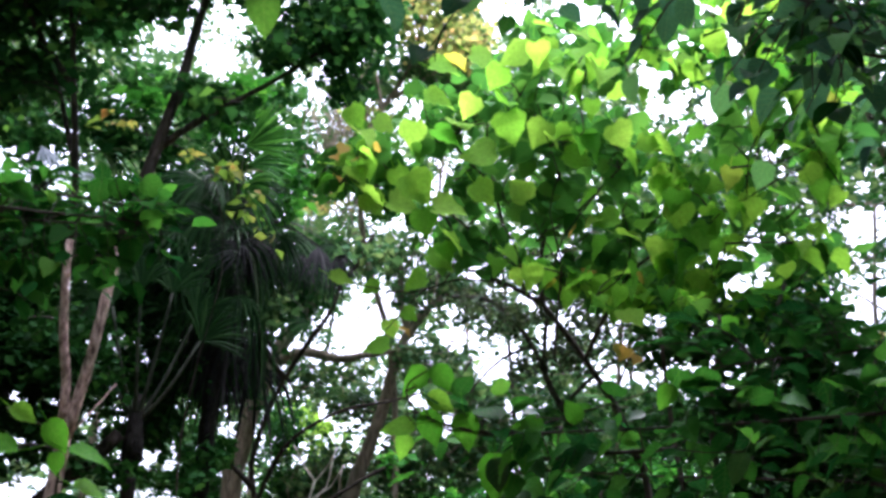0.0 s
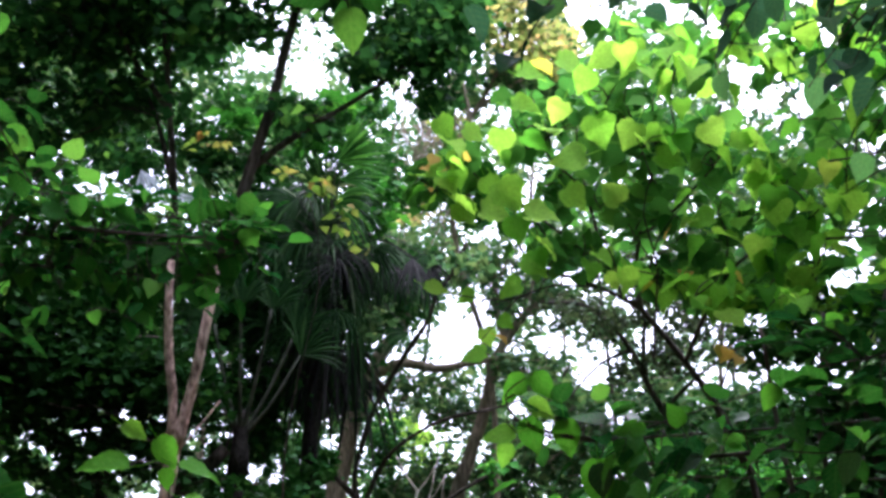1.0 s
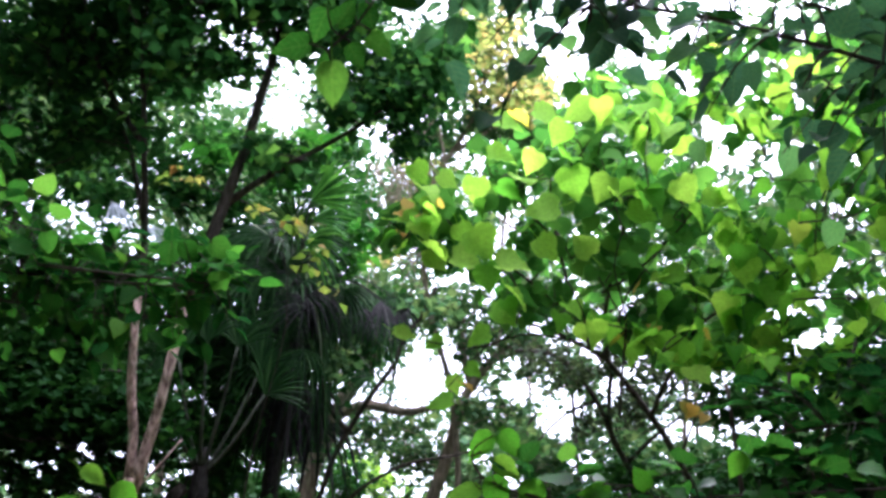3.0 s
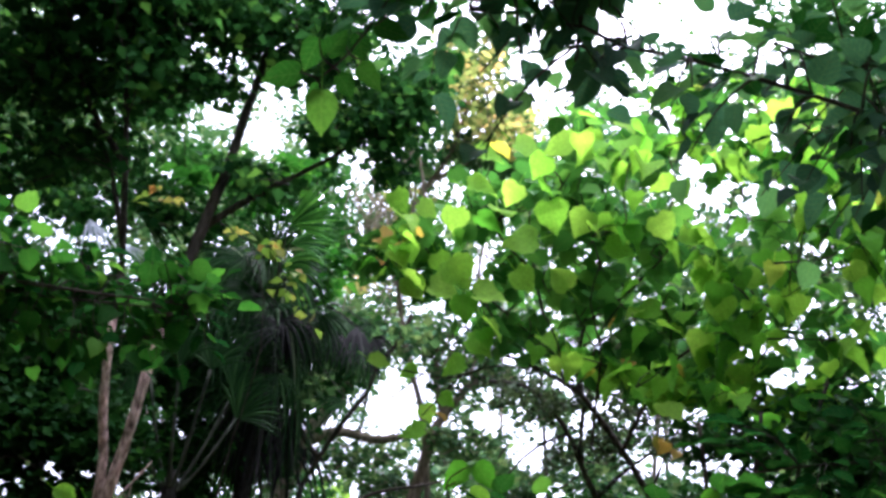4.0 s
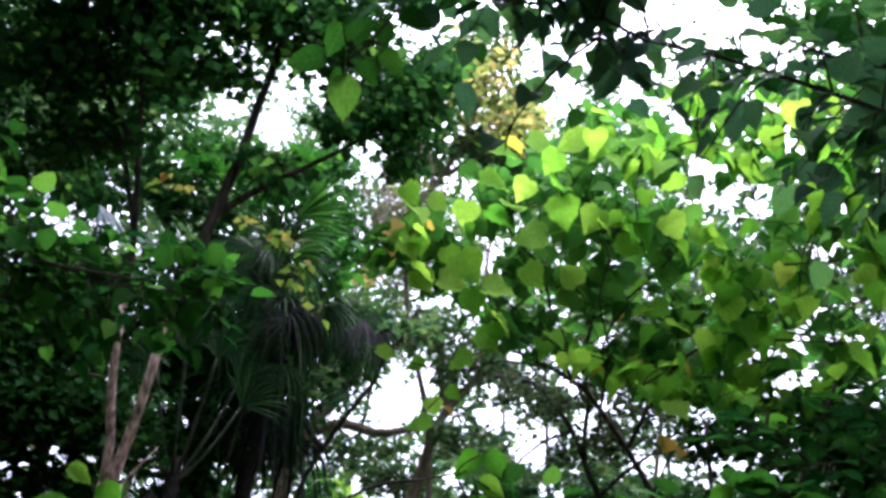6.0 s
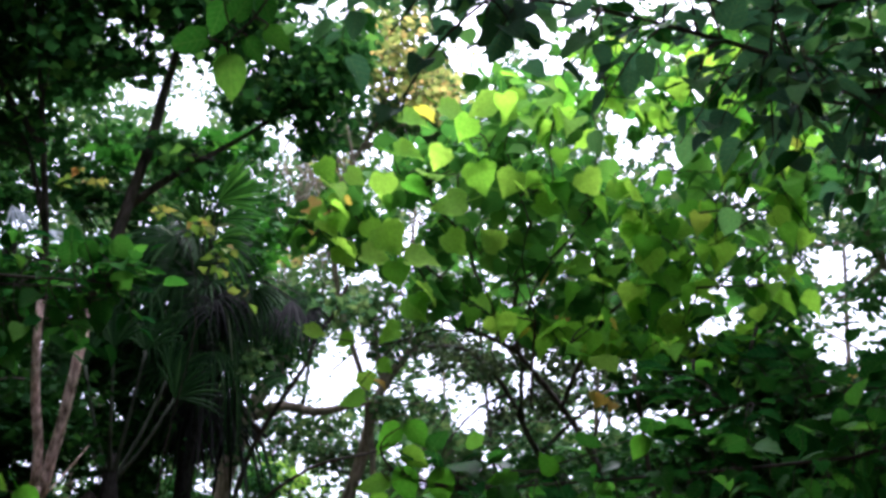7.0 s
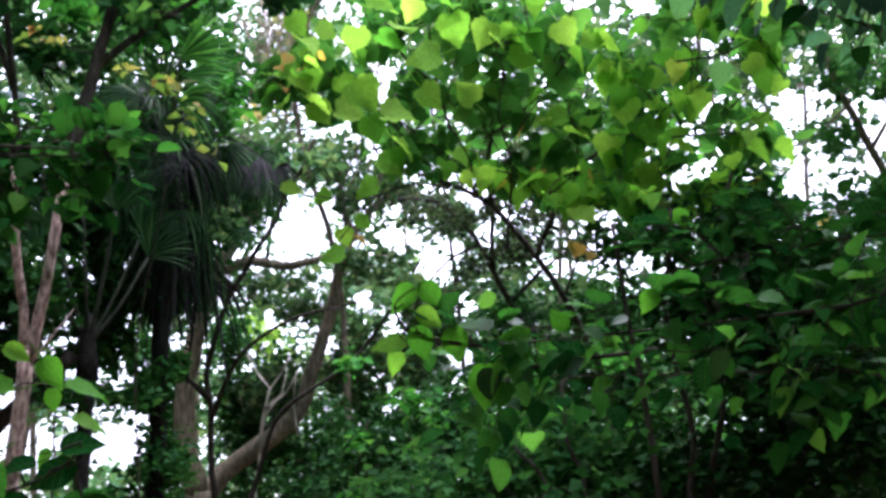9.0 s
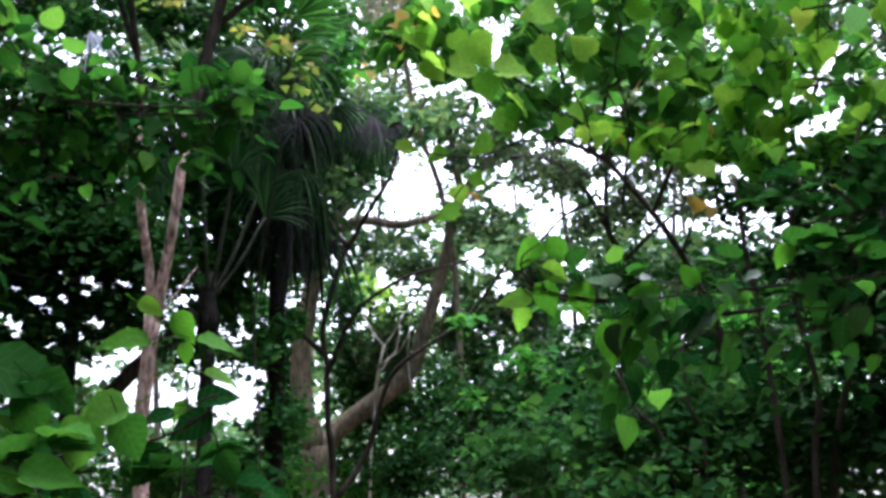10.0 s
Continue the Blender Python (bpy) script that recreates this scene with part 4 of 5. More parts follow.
    part("crown", crown_mesh("crown", pts, 0.066, droop=0.45), M_canopy, t, "dense dark green canopy leaves", "stuff")
    part("fine_twig", tubes_mesh("fine_twig", twig_lines(pts[::24], [a, b, c, d, e], 0.005), 4), M_brown, t, "", "stuff")


twin_tree()


# ---------------------------------------------------------------- tree turning yellow
def yellow_tree():
    base = spot(1.2, 0, 11.5)
    base.z = FLOOR
    t = thing("yellowing_tree", base, "tall thin tree with leaves turning yellow", "tree")
    a = stem("trunk", [base] + S((0.6, 14, 11.6), (-1.6, 22, 11.8), (-2.0, 27.0, 11.8), (0.2, 31, 12), (1.2, 34.5, 12.2)), 0.045, 0.02, M_grey, t, step=0.3)
    b = stem("branch", S((-2.0, 27.0, 11.8), (-2.2, 30.0, 11.8), (-1.6, 33, 12)), 0.03, 0.01, M_brown, t)
    c = stem("branch", S((-0.6, 29.5, 11.9), (2.0, 31.0, 12), (3.6, 32.4, 12)), 0.03, 0.01, M_grey, t)
    clumps = [(0.4, 33.4, 11.6, 2.6, 1.8, 260), (2.6, 32.6, 11.6, 2.2, 1.6, 240), (-1.8, 34.2, 11.6, 1.8, 1.4, 130), (4.0, 32.6, 11.6, 1.6, 1.2, 150), (1.4, 35.2, 11.8, 2.6, 1.2, 220), (-1.0, 36.0, 11.8, 2.0, 1.0, 90), (4.8, 33.6, 11.8, 1.2, 1.0, 90), (-2.2, 28.2, 11.8, 1.4, 1.2, 110), (-4.2, 23.8, 11.5, 1.2, 0.5, 40), (-2.6, 25.8, 11.5, 0.6, 0.8, 30)]
    pts = clump_points(clumps, 1.2, 0.9)
    pts = pts[clear(pts, 0.3, 0.12)]
    part("crown", crown_mesh("crown", pts, 0.082), M_yellow, t, "yellow and olive leaves", "stuff")
    clumps = [(0.4, 34.2, 12.2, 2.2, 1.6, 260), (2.8, 31.6, 12.2, 1.8, 1.4, 260), (-2.6, 26.0, 12.4, 1.6, 2.6, 300), (-1.6, 30.4, 12.2, 1.6, 1.4, 260), (0.8, 31.2, 12.3, 1.6, 1.4, 260), (3.6, 30.6, 12.3, 1.8, 0.8, 260), (1.6, 35.8, 12.2, 2.6, 1.6, 420), (3.8, 33.4, 12.2, 1.6, 1.2, 260)]
    q = clump_points(clumps)
    q = q[clear(q)]
    part("green_crown", crown_mesh("green_crown", q, 0.10), M_far, t, "olive green leaves among the yellow", "stuff")
    part("fine_twig", tubes_mesh("fine_twig", twig_lines(np.concatenate([pts[::10], q[::10]]), [a, b, c], 0.007), 4), M_grey, t, "", "stuff")




def yellow_vine():
    """A thin climber with yellowing leaves in the fronds of the palms."""
    t = thing("climbing_vine", Vector((spot(-9, 0, 7.6).x, spot(-9, 0, 7.6).y, FLOOR)), "thin climber with yellowing leaves among the palm fronds", "vine")
    a = stem("vine_stem", rooted(S((-9.0, 3, 7.6), (-9.6, 12, 7.6), (-8.6, 20, 7.6), (-9.4, 24, 7.6), (-11, 25.6, 7.7), (-15, 26.4, 7.9))), 0.008, 0.003, M_brown, t, step=0.2)
    pts = clump_points([(-10.8, 25.5, 7.6, 0.7, 0.4, 9), (-8.8, 25.0, 7.6, 1.0, 0.6, 18), (-7.7, 23.4, 7.6, 0.8, 0.8, 13), (-15.0, 26.6, 7.9, 1.2, 0.6, 18), (-6.6, 22.4, 7.6, 0.8, 0.8, 8)], thick=0.15)
    part("foliage", crown_mesh("foliage", pts, 0.085, 0.36), M_olive, t, "small yellow and olive leaves", "stuff")
    part("fine_twig", tubes_mesh("fine_twig", twig_lines(pts[::3], [a], 0.002), 4), M_brown, t, "", "stuff")


yellow_vine()
yellow_tree()


def hanging_vines():
    t = thing("hanging_vine", spot(-2.6, 30, 11), "tangle of thin grey vines hanging from the canopy", "vine")
    tubes = []
    for k in range(58):
        az, el = random.choice([(-2.6, 27.5), (-1.8, 28.5), (2.9, 24.8), (-3.2, 25.6), (-4.2, 27.2), (-3.6, 28.6)])
        az += random.uniform(-0.8, 0.8)
        top = spot(az, el + random.uniform(0.6, 2.5), 11 + random.uniform(-0.4, 0.4))
        n = random.uniform(0.5, 1.5)
        tubes.append((smooth_line([top, top + Vector((random.uniform(-0.2, 0.2), 0, -n * 0.5)), top + Vector((random.uniform(-0.35, 0.35), 0.05, -n))], 0.2), 0.008, 0.004))
    part("strand", tubes_mesh("strand", tubes, 5), M_grey, t)
    ends = clump_points([(-3.6, 27.0, 11.1, 1.7, 1.8, 150), (-2.4, 24.6, 11.1, 1.2, 1.2, 60)], thick=0.5)
    part("fine_twig", tubes_mesh("fine_twig", twig_lines(ends, [tubes[0][0], tubes[9][0], tubes[20][0]], 0.006, 0.2), 4), M_grey, t, "", "stuff")


hanging_vines()


def pale_tree():
    foot = spot(33, 0, 9.6)
    foot.z = FLOOR
    t = thing("pale_trunk_tree", foot, "leaning pale-barked tree with fine dark leaves against the sky", "tree")
    a = stem("trunk", [foot] + S((31.0, 10, 9.5), (29.4, 17.0, 9.4), (28.0, 20.6, 9.3), (26.6, 24.2, 9.2), (25.6, 28.5, 9.2), (24.6, 35.0, 9.2)), 0.06, 0.018, M_grey, t, step=0.2)
    c = stem("branch", S((28.2, 20.2, 9.3), (29.6, 22.2, 9.3), (30.2, 25.0, 9.3)), 0.02, 0.008, M_grey, t)
    d = stem("branch", S((27.4, 22.4, 9.3), (26.0, 21.4, 9.3), (24.6, 20.8, 9.3)), 0.014, 0.006, M_grey, t)
    pts = clump_points([(27, 23.8, 9.3, 1.6, 1.2, 420), (29.8, 23.4, 9.3, 1.6, 2.0, 520), (26.6, 20.9, 9.3, 1.3, 0.7, 260), (27.6, 17.6, 9.4, 2.6, 1.2, 800), (22.5, 37.6, 9.2, 3.0, 1.6, 620), (27, 35.4, 9.2, 3.0, 2.0, 700), (18.0, 38.6, 9.2, 2.0, 1.0, 260), (30.4, 18.6, 9.4, 1.4, 1.4, 320), (22.6, 20.9, 9.2, 1.2, 0.8, 220), (25.6, 27.0, 9.2, 2.4, 1.6, 700)])
    pts = pts[clear(pts)]
    part("crown", crown_mesh("crown", pts, 0.07), M_dark, t, "fine dark leaves", "stuff")
    part("fine_twig", tubes_mesh("fine_twig", twig_lines(pts[::16], [a, c, d], 0.005), 4), M_grey, t, "", "stuff")


pale_tree()

# ---------------------------------------------------------------- dark tree with fine leaves
def fine_tree():
    foot = rooted(S((10.9, 10.5, 8.4)))
    foot[0].x += 0.2
    t = thing("fine_leaf_tree", foot[0], "dark crooked tree with a lacy crown of fine leaves", "tree")
    a = stem("trunk", foot + S((10.2, 12.9, 8.3), (8.9, 15.2, 8.3), (7.6, 17.6, 8.3), (5.8, 19.4, 8.3), (3.6, 19.6, 8.4)), 0.05, 0.014, M_brown, t)
    c = stem("branch", S((8.6, 15.8, 8.3), (8.6, 18.4, 8.3), (9.6, 21.2, 8.3)), 0.022, 0.008, M_brown, t)
    d = stem("branch", S((7.8, 17.2, 8.3), (6.4, 16.6, 8.3), (5.0, 15.2, 8.3), (4.4, 14.0, 8.3)), 0.014, 0.005, M_brown, t)
    e = stem("branch", S((9.4, 14.2, 8.3), (11.4, 16.0, 8.3), (13.8, 17.4, 8.3)), 0.018, 0.006, M_brown, t)
    clumps = [(7.6, 18.9, 8.3, 2.0, 1.4, 900), (9.6, 17.0, 8.3, 1.8, 1.1, 620), (5.2, 19.4, 8.4, 1.6, 0.9, 420), (11.4, 18.8, 8.3, 2.2, 1.3, 800), (13.4, 16.9, 8.3, 1.8, 0.8, 420), (8.8, 21.4, 8.3, 2.4, 1.2, 620), (7.2, 16.0, 8.3, 1.0, 0.8, 160), (3.8, 18.8, 8.6, 1.2, 0.6, 140)]
    pts = clump_points(clumps, 0.75)
    pts = pts[clear(pts)]
    part("crown", crown_mesh("crown", pts, 0.046), M_lacy, t, "fine dark leaves", "stuff")
    part("fine_twig", tubes_mesh("fine_twig", twig_lines(pts[::3], [a, c, d, e], 0.003), 4), M_brown, t, "", "stuff")


fine_tree()

# ---------------------------------------------------------------- heart-leaved tree
def heart_tree():
    foot = rooted(S((14.2, 8.0, 6.4)))
    foot[0].x += 0.1
    t = thing("heart_leaf_tree", foot[0], "small tree with broad bright green heart-shaped leaves", "tree")
    a = stem("trunk", foot + S((13.2, 12.4, 6.4), (11.6, 15.6, 6.4), (9.8, 18.0, 6.45), (8.4, 19.6, 6.5)), 0.03, 0.016, M_brown, t)
    limbs = [a]
    forks = [(((8.8, 19.2, 6.5), (7.3, 20.0, 6.5), (5.2, 20.8, 6.5), (3.0, 21.5, 6.4), (1.5, 24.0, 6.2)), 0.022),
            (((8.8, 19.2, 6.5), (8.5, 20.7, 6.5), (8.9, 23.2, 6.4), (9.6, 25.6, 6.3), (9.9, 29.5, 6.3)), 0.022),
            (((8.1, 19.5, 6.5), (7.0, 21.4, 6.4), (6.5, 23.4, 6.3), (5.6, 27.2, 6.2), (5.8, 30.4, 6.3)), 0.018),
            (((8.5, 22.6, 6.4), (10.5, 23.8, 6.3), (13.0, 26.0, 6.1), (14.6, 28.0, 6.0)), 0.016),
            (((11.0, 16.6, 6.4), (12.4, 19.4, 6.3), (14.0, 21.2, 6.0), (17.5, 23.0, 5.8), (20.5, 24.5, 5.7)), 0.02)]
    # outer branches and dark crooked twigs
    forks += [(((6.9, 21.4, 6.4), (3.8, 23.6, 6.2), (0.6, 25.6, 6.0), (-1.8, 26.4, 5.9)), 0.014),
            (((6.2, 25.0, 6.2), (3.6, 27.4, 6.1), (2.6, 30.4, 6.2)), 0.012),
            (((9.4, 16.8, 6.3), (9.8, 19.8, 5.6), (9.9, 21.6, 5.5), (9.3, 23.8, 5.5), (9.8, 25.7, 5.5)), 0.014),
            (((8.4, 19.2, 6.3), (8.1, 19.9, 5.7), (7.5, 21.9, 5.5), (6.6, 23.4, 5.5)), 0.012),
            (((8.6, 19.6, 6.2), (9.4, 20.8, 5.6), (10.0, 22.5, 5.5), (11.6, 24.4, 5.5)), 0.012),
            (((7.0, 20.2, 6.4), (4.4, 20.4, 6.0), (1.8, 19.6, 5.7), (-1.4, 19.9, 5.6)), 0.009),
            (((2.6, 19.9, 5.8), (1.6, 18.8, 5.7), (0.6, 17.6, 5.65)), 0.006),
            (((12.3, 14.4, 6.4), (14.0, 17.9, 6.2), (16.5, 19.2, 5.8)), 0.012)]
    for rows, r in forks:
        limbs.append(stem("branch", S(*rows), r * 0.7, 0.003, M_brown, t, sides=7))
    clumps = [(-1.0, 26.0, 6.0, 2.2, 1.6, 34), (-2.8, 25.2, 6.0, 1.2, 1.2, 12), (0.8, 24.2, 6.1, 1.8, 1.0, 16), (3.0, 28.3, 6.1, 2.2, 1.8, 34), (7.0, 29.2, 6.2, 2.6, 1.8, 42), (4.4, 25.6, 6.1, 2.2, 1.4, 24), (9.6, 27.6, 6.2, 2.4, 2.0, 36),
              ]
    # the far half of the crown
    clumps += [(13.0, 26.6, 6.0, 2.4, 2.0, 34), (9.0, 24.4, 6.2, 2.2, 1.6, 22), (12.8, 22.9, 6.0, 2.8, 1.8, 32), (16.8, 25.4, 5.8, 2.4, 2.0, 26), (17.0, 21.9, 5.8, 2.4, 1.9, 28),
              (14.8, 19.9, 5.8, 2.6, 1.2, 20), (20.2, 24.2, 5.7, 2.4, 2.2, 22), (6.0, 22.7, 6.2, 2.2, 0.9, 14), (9.0, 31.6, 6.4, 2.6, 0.9, 16), (2.6, 22.7, 6.3, 1.4, 0.9, 8), (18.0, 28.2, 6, 2.0, 1.0, 14), (22, 21, 5.8, 2.4, 2.2, 30)]
    # the loose lower edge
    clumps += [(10.5, 20.6, 5.7, 2.0, 1.0, 20), (13.6, 19.8, 5.7, 2.2, 1.0, 20), (7.2, 21.4, 5.9, 1.8, 0.8, 14), (4.4, 22.0, 6.0, 2.0, 0.8, 12), (16.6, 19.6, 5.6, 2.0, 1.0, 16)]
    # top and outer rim
    clumps += [(23.5, 26, 5.8, 2.2, 2, 24), (20.5, 27.4, 5.8, 2, 1.2, 16), (12, 31.4, 5.7, 2.8, 1.6, 34), (17, 31.4, 5.6, 2.8, 1.8, 34), (21.5, 30.4, 5.6, 2.6, 1.8, 30), (25, 29, 5.6, 2.2, 2, 22), (8.4, 33, 6.0, 1.8, 0.8, 10), (15, 34, 5.7, 2.6, 1.2, 16), (20.5, 34, 5.6, 2.6, 1.2, 14), (19.5, 18.8, 5.7, 2.4, 1.4, 22)]
    pts = clump_points(clumps, 1.1, thick=0.5)
    pts = pts[clear(pts, 0.15)]
    order = np.argsort(np.linalg.norm(pts - np.array(EYE), axis=1))
    for i in order[:266]:
        tip, up = hanging(0.5, 0.5)
        put_leaf(t, HEARTS, Vector(pts[i]), tip, up + Vector((0, random.uniform(-0.45, 0.2), 0)), random.uniform(0.10, 0.155))
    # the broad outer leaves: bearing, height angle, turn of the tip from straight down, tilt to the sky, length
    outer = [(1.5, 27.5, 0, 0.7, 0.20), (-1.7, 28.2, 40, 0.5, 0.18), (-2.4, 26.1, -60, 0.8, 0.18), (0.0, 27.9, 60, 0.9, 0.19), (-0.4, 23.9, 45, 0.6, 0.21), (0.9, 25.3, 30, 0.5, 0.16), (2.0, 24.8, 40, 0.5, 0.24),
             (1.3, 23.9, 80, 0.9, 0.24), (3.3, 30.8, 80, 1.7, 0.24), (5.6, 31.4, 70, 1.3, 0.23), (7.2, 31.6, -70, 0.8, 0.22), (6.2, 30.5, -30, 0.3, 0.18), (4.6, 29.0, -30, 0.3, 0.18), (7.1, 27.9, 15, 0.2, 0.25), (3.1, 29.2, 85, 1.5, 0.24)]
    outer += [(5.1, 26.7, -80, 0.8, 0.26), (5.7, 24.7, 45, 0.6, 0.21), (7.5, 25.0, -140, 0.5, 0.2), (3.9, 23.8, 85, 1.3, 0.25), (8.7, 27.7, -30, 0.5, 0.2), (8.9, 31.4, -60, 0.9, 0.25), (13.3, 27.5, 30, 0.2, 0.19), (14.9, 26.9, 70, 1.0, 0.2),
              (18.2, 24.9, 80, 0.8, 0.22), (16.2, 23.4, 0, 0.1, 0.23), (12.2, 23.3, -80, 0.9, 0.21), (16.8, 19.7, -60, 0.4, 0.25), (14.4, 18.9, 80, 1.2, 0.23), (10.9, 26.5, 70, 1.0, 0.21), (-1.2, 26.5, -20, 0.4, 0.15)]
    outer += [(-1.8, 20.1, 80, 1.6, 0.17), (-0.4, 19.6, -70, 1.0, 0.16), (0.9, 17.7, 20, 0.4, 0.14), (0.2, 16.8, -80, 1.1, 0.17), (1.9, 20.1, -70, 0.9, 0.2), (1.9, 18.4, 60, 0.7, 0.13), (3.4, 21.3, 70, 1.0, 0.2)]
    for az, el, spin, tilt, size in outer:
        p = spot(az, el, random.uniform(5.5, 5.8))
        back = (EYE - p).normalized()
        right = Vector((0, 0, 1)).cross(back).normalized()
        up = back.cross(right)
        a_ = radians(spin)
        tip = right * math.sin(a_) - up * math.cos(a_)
        put_leaf(t, HEARTS_LIT, p - tip * size * 0.36, tip, back + up * tilt, size * 0.72)
    for az, el, d, size in ((13.4, 17.0, 5.2, 0.075), (13.9, 16.6, 5.2, 0.065), (12.8, 17.2, 5.2, 0.06), (11.4, 20.9, 5.6, 0.08), (10.6, 23.0, 5.6, 0.07), (13.9, 20.6, 5.6, 0.075), (22.8, 19.5, 5.5, 0.09), (25.8, 17.2, 5.6, 0.075), (1.3, 17.8, 5.6, 0.085),
                            (3.5, 31.6, 5.4, 0.125), (-2.2, 26.8, 5.5, 0.075), (-1.4, 26.2, 5.5, 0.065), (-2.8, 26.2, 5.5, 0.065), (-2.6, 25.2, 5.5, 0.06), (-0.6, 26.8, 5.5, 0.06), (10.6, 29.8, 6.2, 0.055), (17.4, 20.0, 5.6, 0.075), (9.6, 20.4, 5.6, 0.075)):
        tip, up = hanging(0.6, 0.9)
        put_leaf(t, AUTUMN, spot(az, el, d), tip, up, size)
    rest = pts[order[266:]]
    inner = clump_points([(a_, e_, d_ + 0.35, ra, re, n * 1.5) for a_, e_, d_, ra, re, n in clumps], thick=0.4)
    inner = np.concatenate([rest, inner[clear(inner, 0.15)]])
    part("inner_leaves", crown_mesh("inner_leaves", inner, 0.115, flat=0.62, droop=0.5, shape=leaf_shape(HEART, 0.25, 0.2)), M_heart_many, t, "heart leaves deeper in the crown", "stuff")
    part("fine_twig", tubes_mesh("fine_twig", twig_lines(np.concatenate([pts[::2], inner[::5]]), limbs, 0.006), 4), M_brown, t, "", "stuff")
    return t


heart_tree()


# ---------------------------------------------------------------- leafy boughs close by
def bough(t, rows, r, leaf_meshes, size, per_metre, side, label="", fall=0.14, bark=None, start=None):
    """A branch of the thing t with short side twigs, each with a few leaves in two ranks. start: where it leaves the trunk."""
    line_pts = ([Vector(start)] if start else []) + S(*rows)
    bark = bark or M_brown
    line = stem("branch", line_pts, r, r * 0.35, bark, t, label, sides=7, step=0.05)
    limb = t.children[-1]
    tubes = []
    skip = 0
    if start:
        skip = next(i for i, c in enumerate(line) if (c - line_pts[1]).length < 0.06)
    length = sum((b - a).length for a, b in zip(line[skip:], line[skip + 1:]))
    for k in range(int(length * per_metre)):
        i = skip + min(len(line) - skip - 2, int(random.random() * (len(line) - skip - 1)))
        s = line[i]
        ahead = (line[i + 1] - line[i]).normalized()
        w = Vector((random.uniform(-1, 1), random.uniform(-1, 1), random.uniform(-0.9, 0.9)))
        w = (w - ahead * w.dot(ahead)).normalized() * 0.8 + ahead * random.uniform(0.1, 0.7)
        reach = side * random.uniform(0.3, 1.0)
        e = s + w * reach + Vector((0, 0, -reach * 0.2))
        tw = smooth_line([s, s.lerp(e, 0.5) + Vector((0, 0, 0.03)), e], 0.05)
        tubes.append((tw, r * 0.3, r * 0.12))
        n = max(2, int(reach / (size * 0.55)))
        for j in range(n):
            q = tw[min(len(tw) - 1, int((j + 1) / n * (len(tw) - 1)))]
            out = w.cross(Vector((0, 0, 1))).normalized() * (1 if j % 2 else -1)
            tip = out * random.uniform(0.3, 0.9) + w * 0.6 + Vector((0, 0, random.uniform(0.12, -3 * fall)))
            up = Vector((random.uniform(-0.5, 0.5), random.uniform(-0.9, 0.35), 1))
            if clear(np.array([q]), 0.1)[0]:
                put_leaf(limb, leaf_meshes, q + tip.normalized() * size * 0.4, tip, up, size * random.uniform(0.7, 1.25))
    for tw in tubes:
        part("twig", tubes_mesh("twig", [tw], 5), bark, limb)
    return limb


def near_tree(name, foot, top, r, label):
    foot, top = Vector(foot), Vector(top)
    t = thing(name, foot, label, "tree")
    stem("trunk", [foot, foot.lerp(top, 0.5) + Vector((0.05, 0.04, 0)), top], r, r * 0.5, M_brown, t, step=0.2)
    return t


# a tree beside the walker holds its boughs overhead
SIDE = near_tree("overhanging_tree", (2.9, 1.3, FLOOR), (2.7, 1.2, 4.2), 0.06, "tree whose dark leafy boughs overhang the path")
bough(SIDE, ((31, 29.5, 2.6), (27.2, 31.6, 2.4), (22.4, 33.7, 2.3), (17.1, 35.5, 2.25), (13.5, 36.3, 2.2), (10.7, 37.4, 2.2)), 0.011, OVERHEAD, 0.06, 54, 0.25, start=(2.75, 1.25, 2.7))
bough(SIDE, ((11.6, 42, 2.2), (11.0, 39.5, 2.2), (10.6, 37.4, 2.2), (10.4, 35.6, 2.2)), 0.011, OVERHEAD, 0.058, 36, 0.27, start=(2.7, 1.2, 3.8))
bough(SIDE, ((10.8, 40.2, 2.2), (6.5, 38.8, 2.15), (2.5, 38.6, 2.1), (-1.0, 38.1, 2.1)), 0.008, OVERHEAD, 0.058, 72, 0.2, start=(2.7, 1.2, 4.0))
bough(SIDE, ((34, 34, 3.2), (29, 34, 3.1), (25, 34.5, 3.0), (21, 36, 3.0)), 0.012, OVERHEAD, 0.068, 36, 0.38, start=(2.75, 1.2, 3.2))
bough(SIDE, ((35, 28, 3.4), (31, 28.8, 3.3), (28, 29.6, 3.2), (25.5, 30.4, 3.2)), 0.012, OVERHEAD, 0.068, 36, 0.38, start=(2.8, 1.25, 2.6))
bough(SIDE, ((34, 24, 3.8), (30, 25.5, 3.7), (27, 27, 3.6)), 0.012, OVERHEAD, 0.07, 30, 0.33, start=(2.8, 1.25, 2.3))

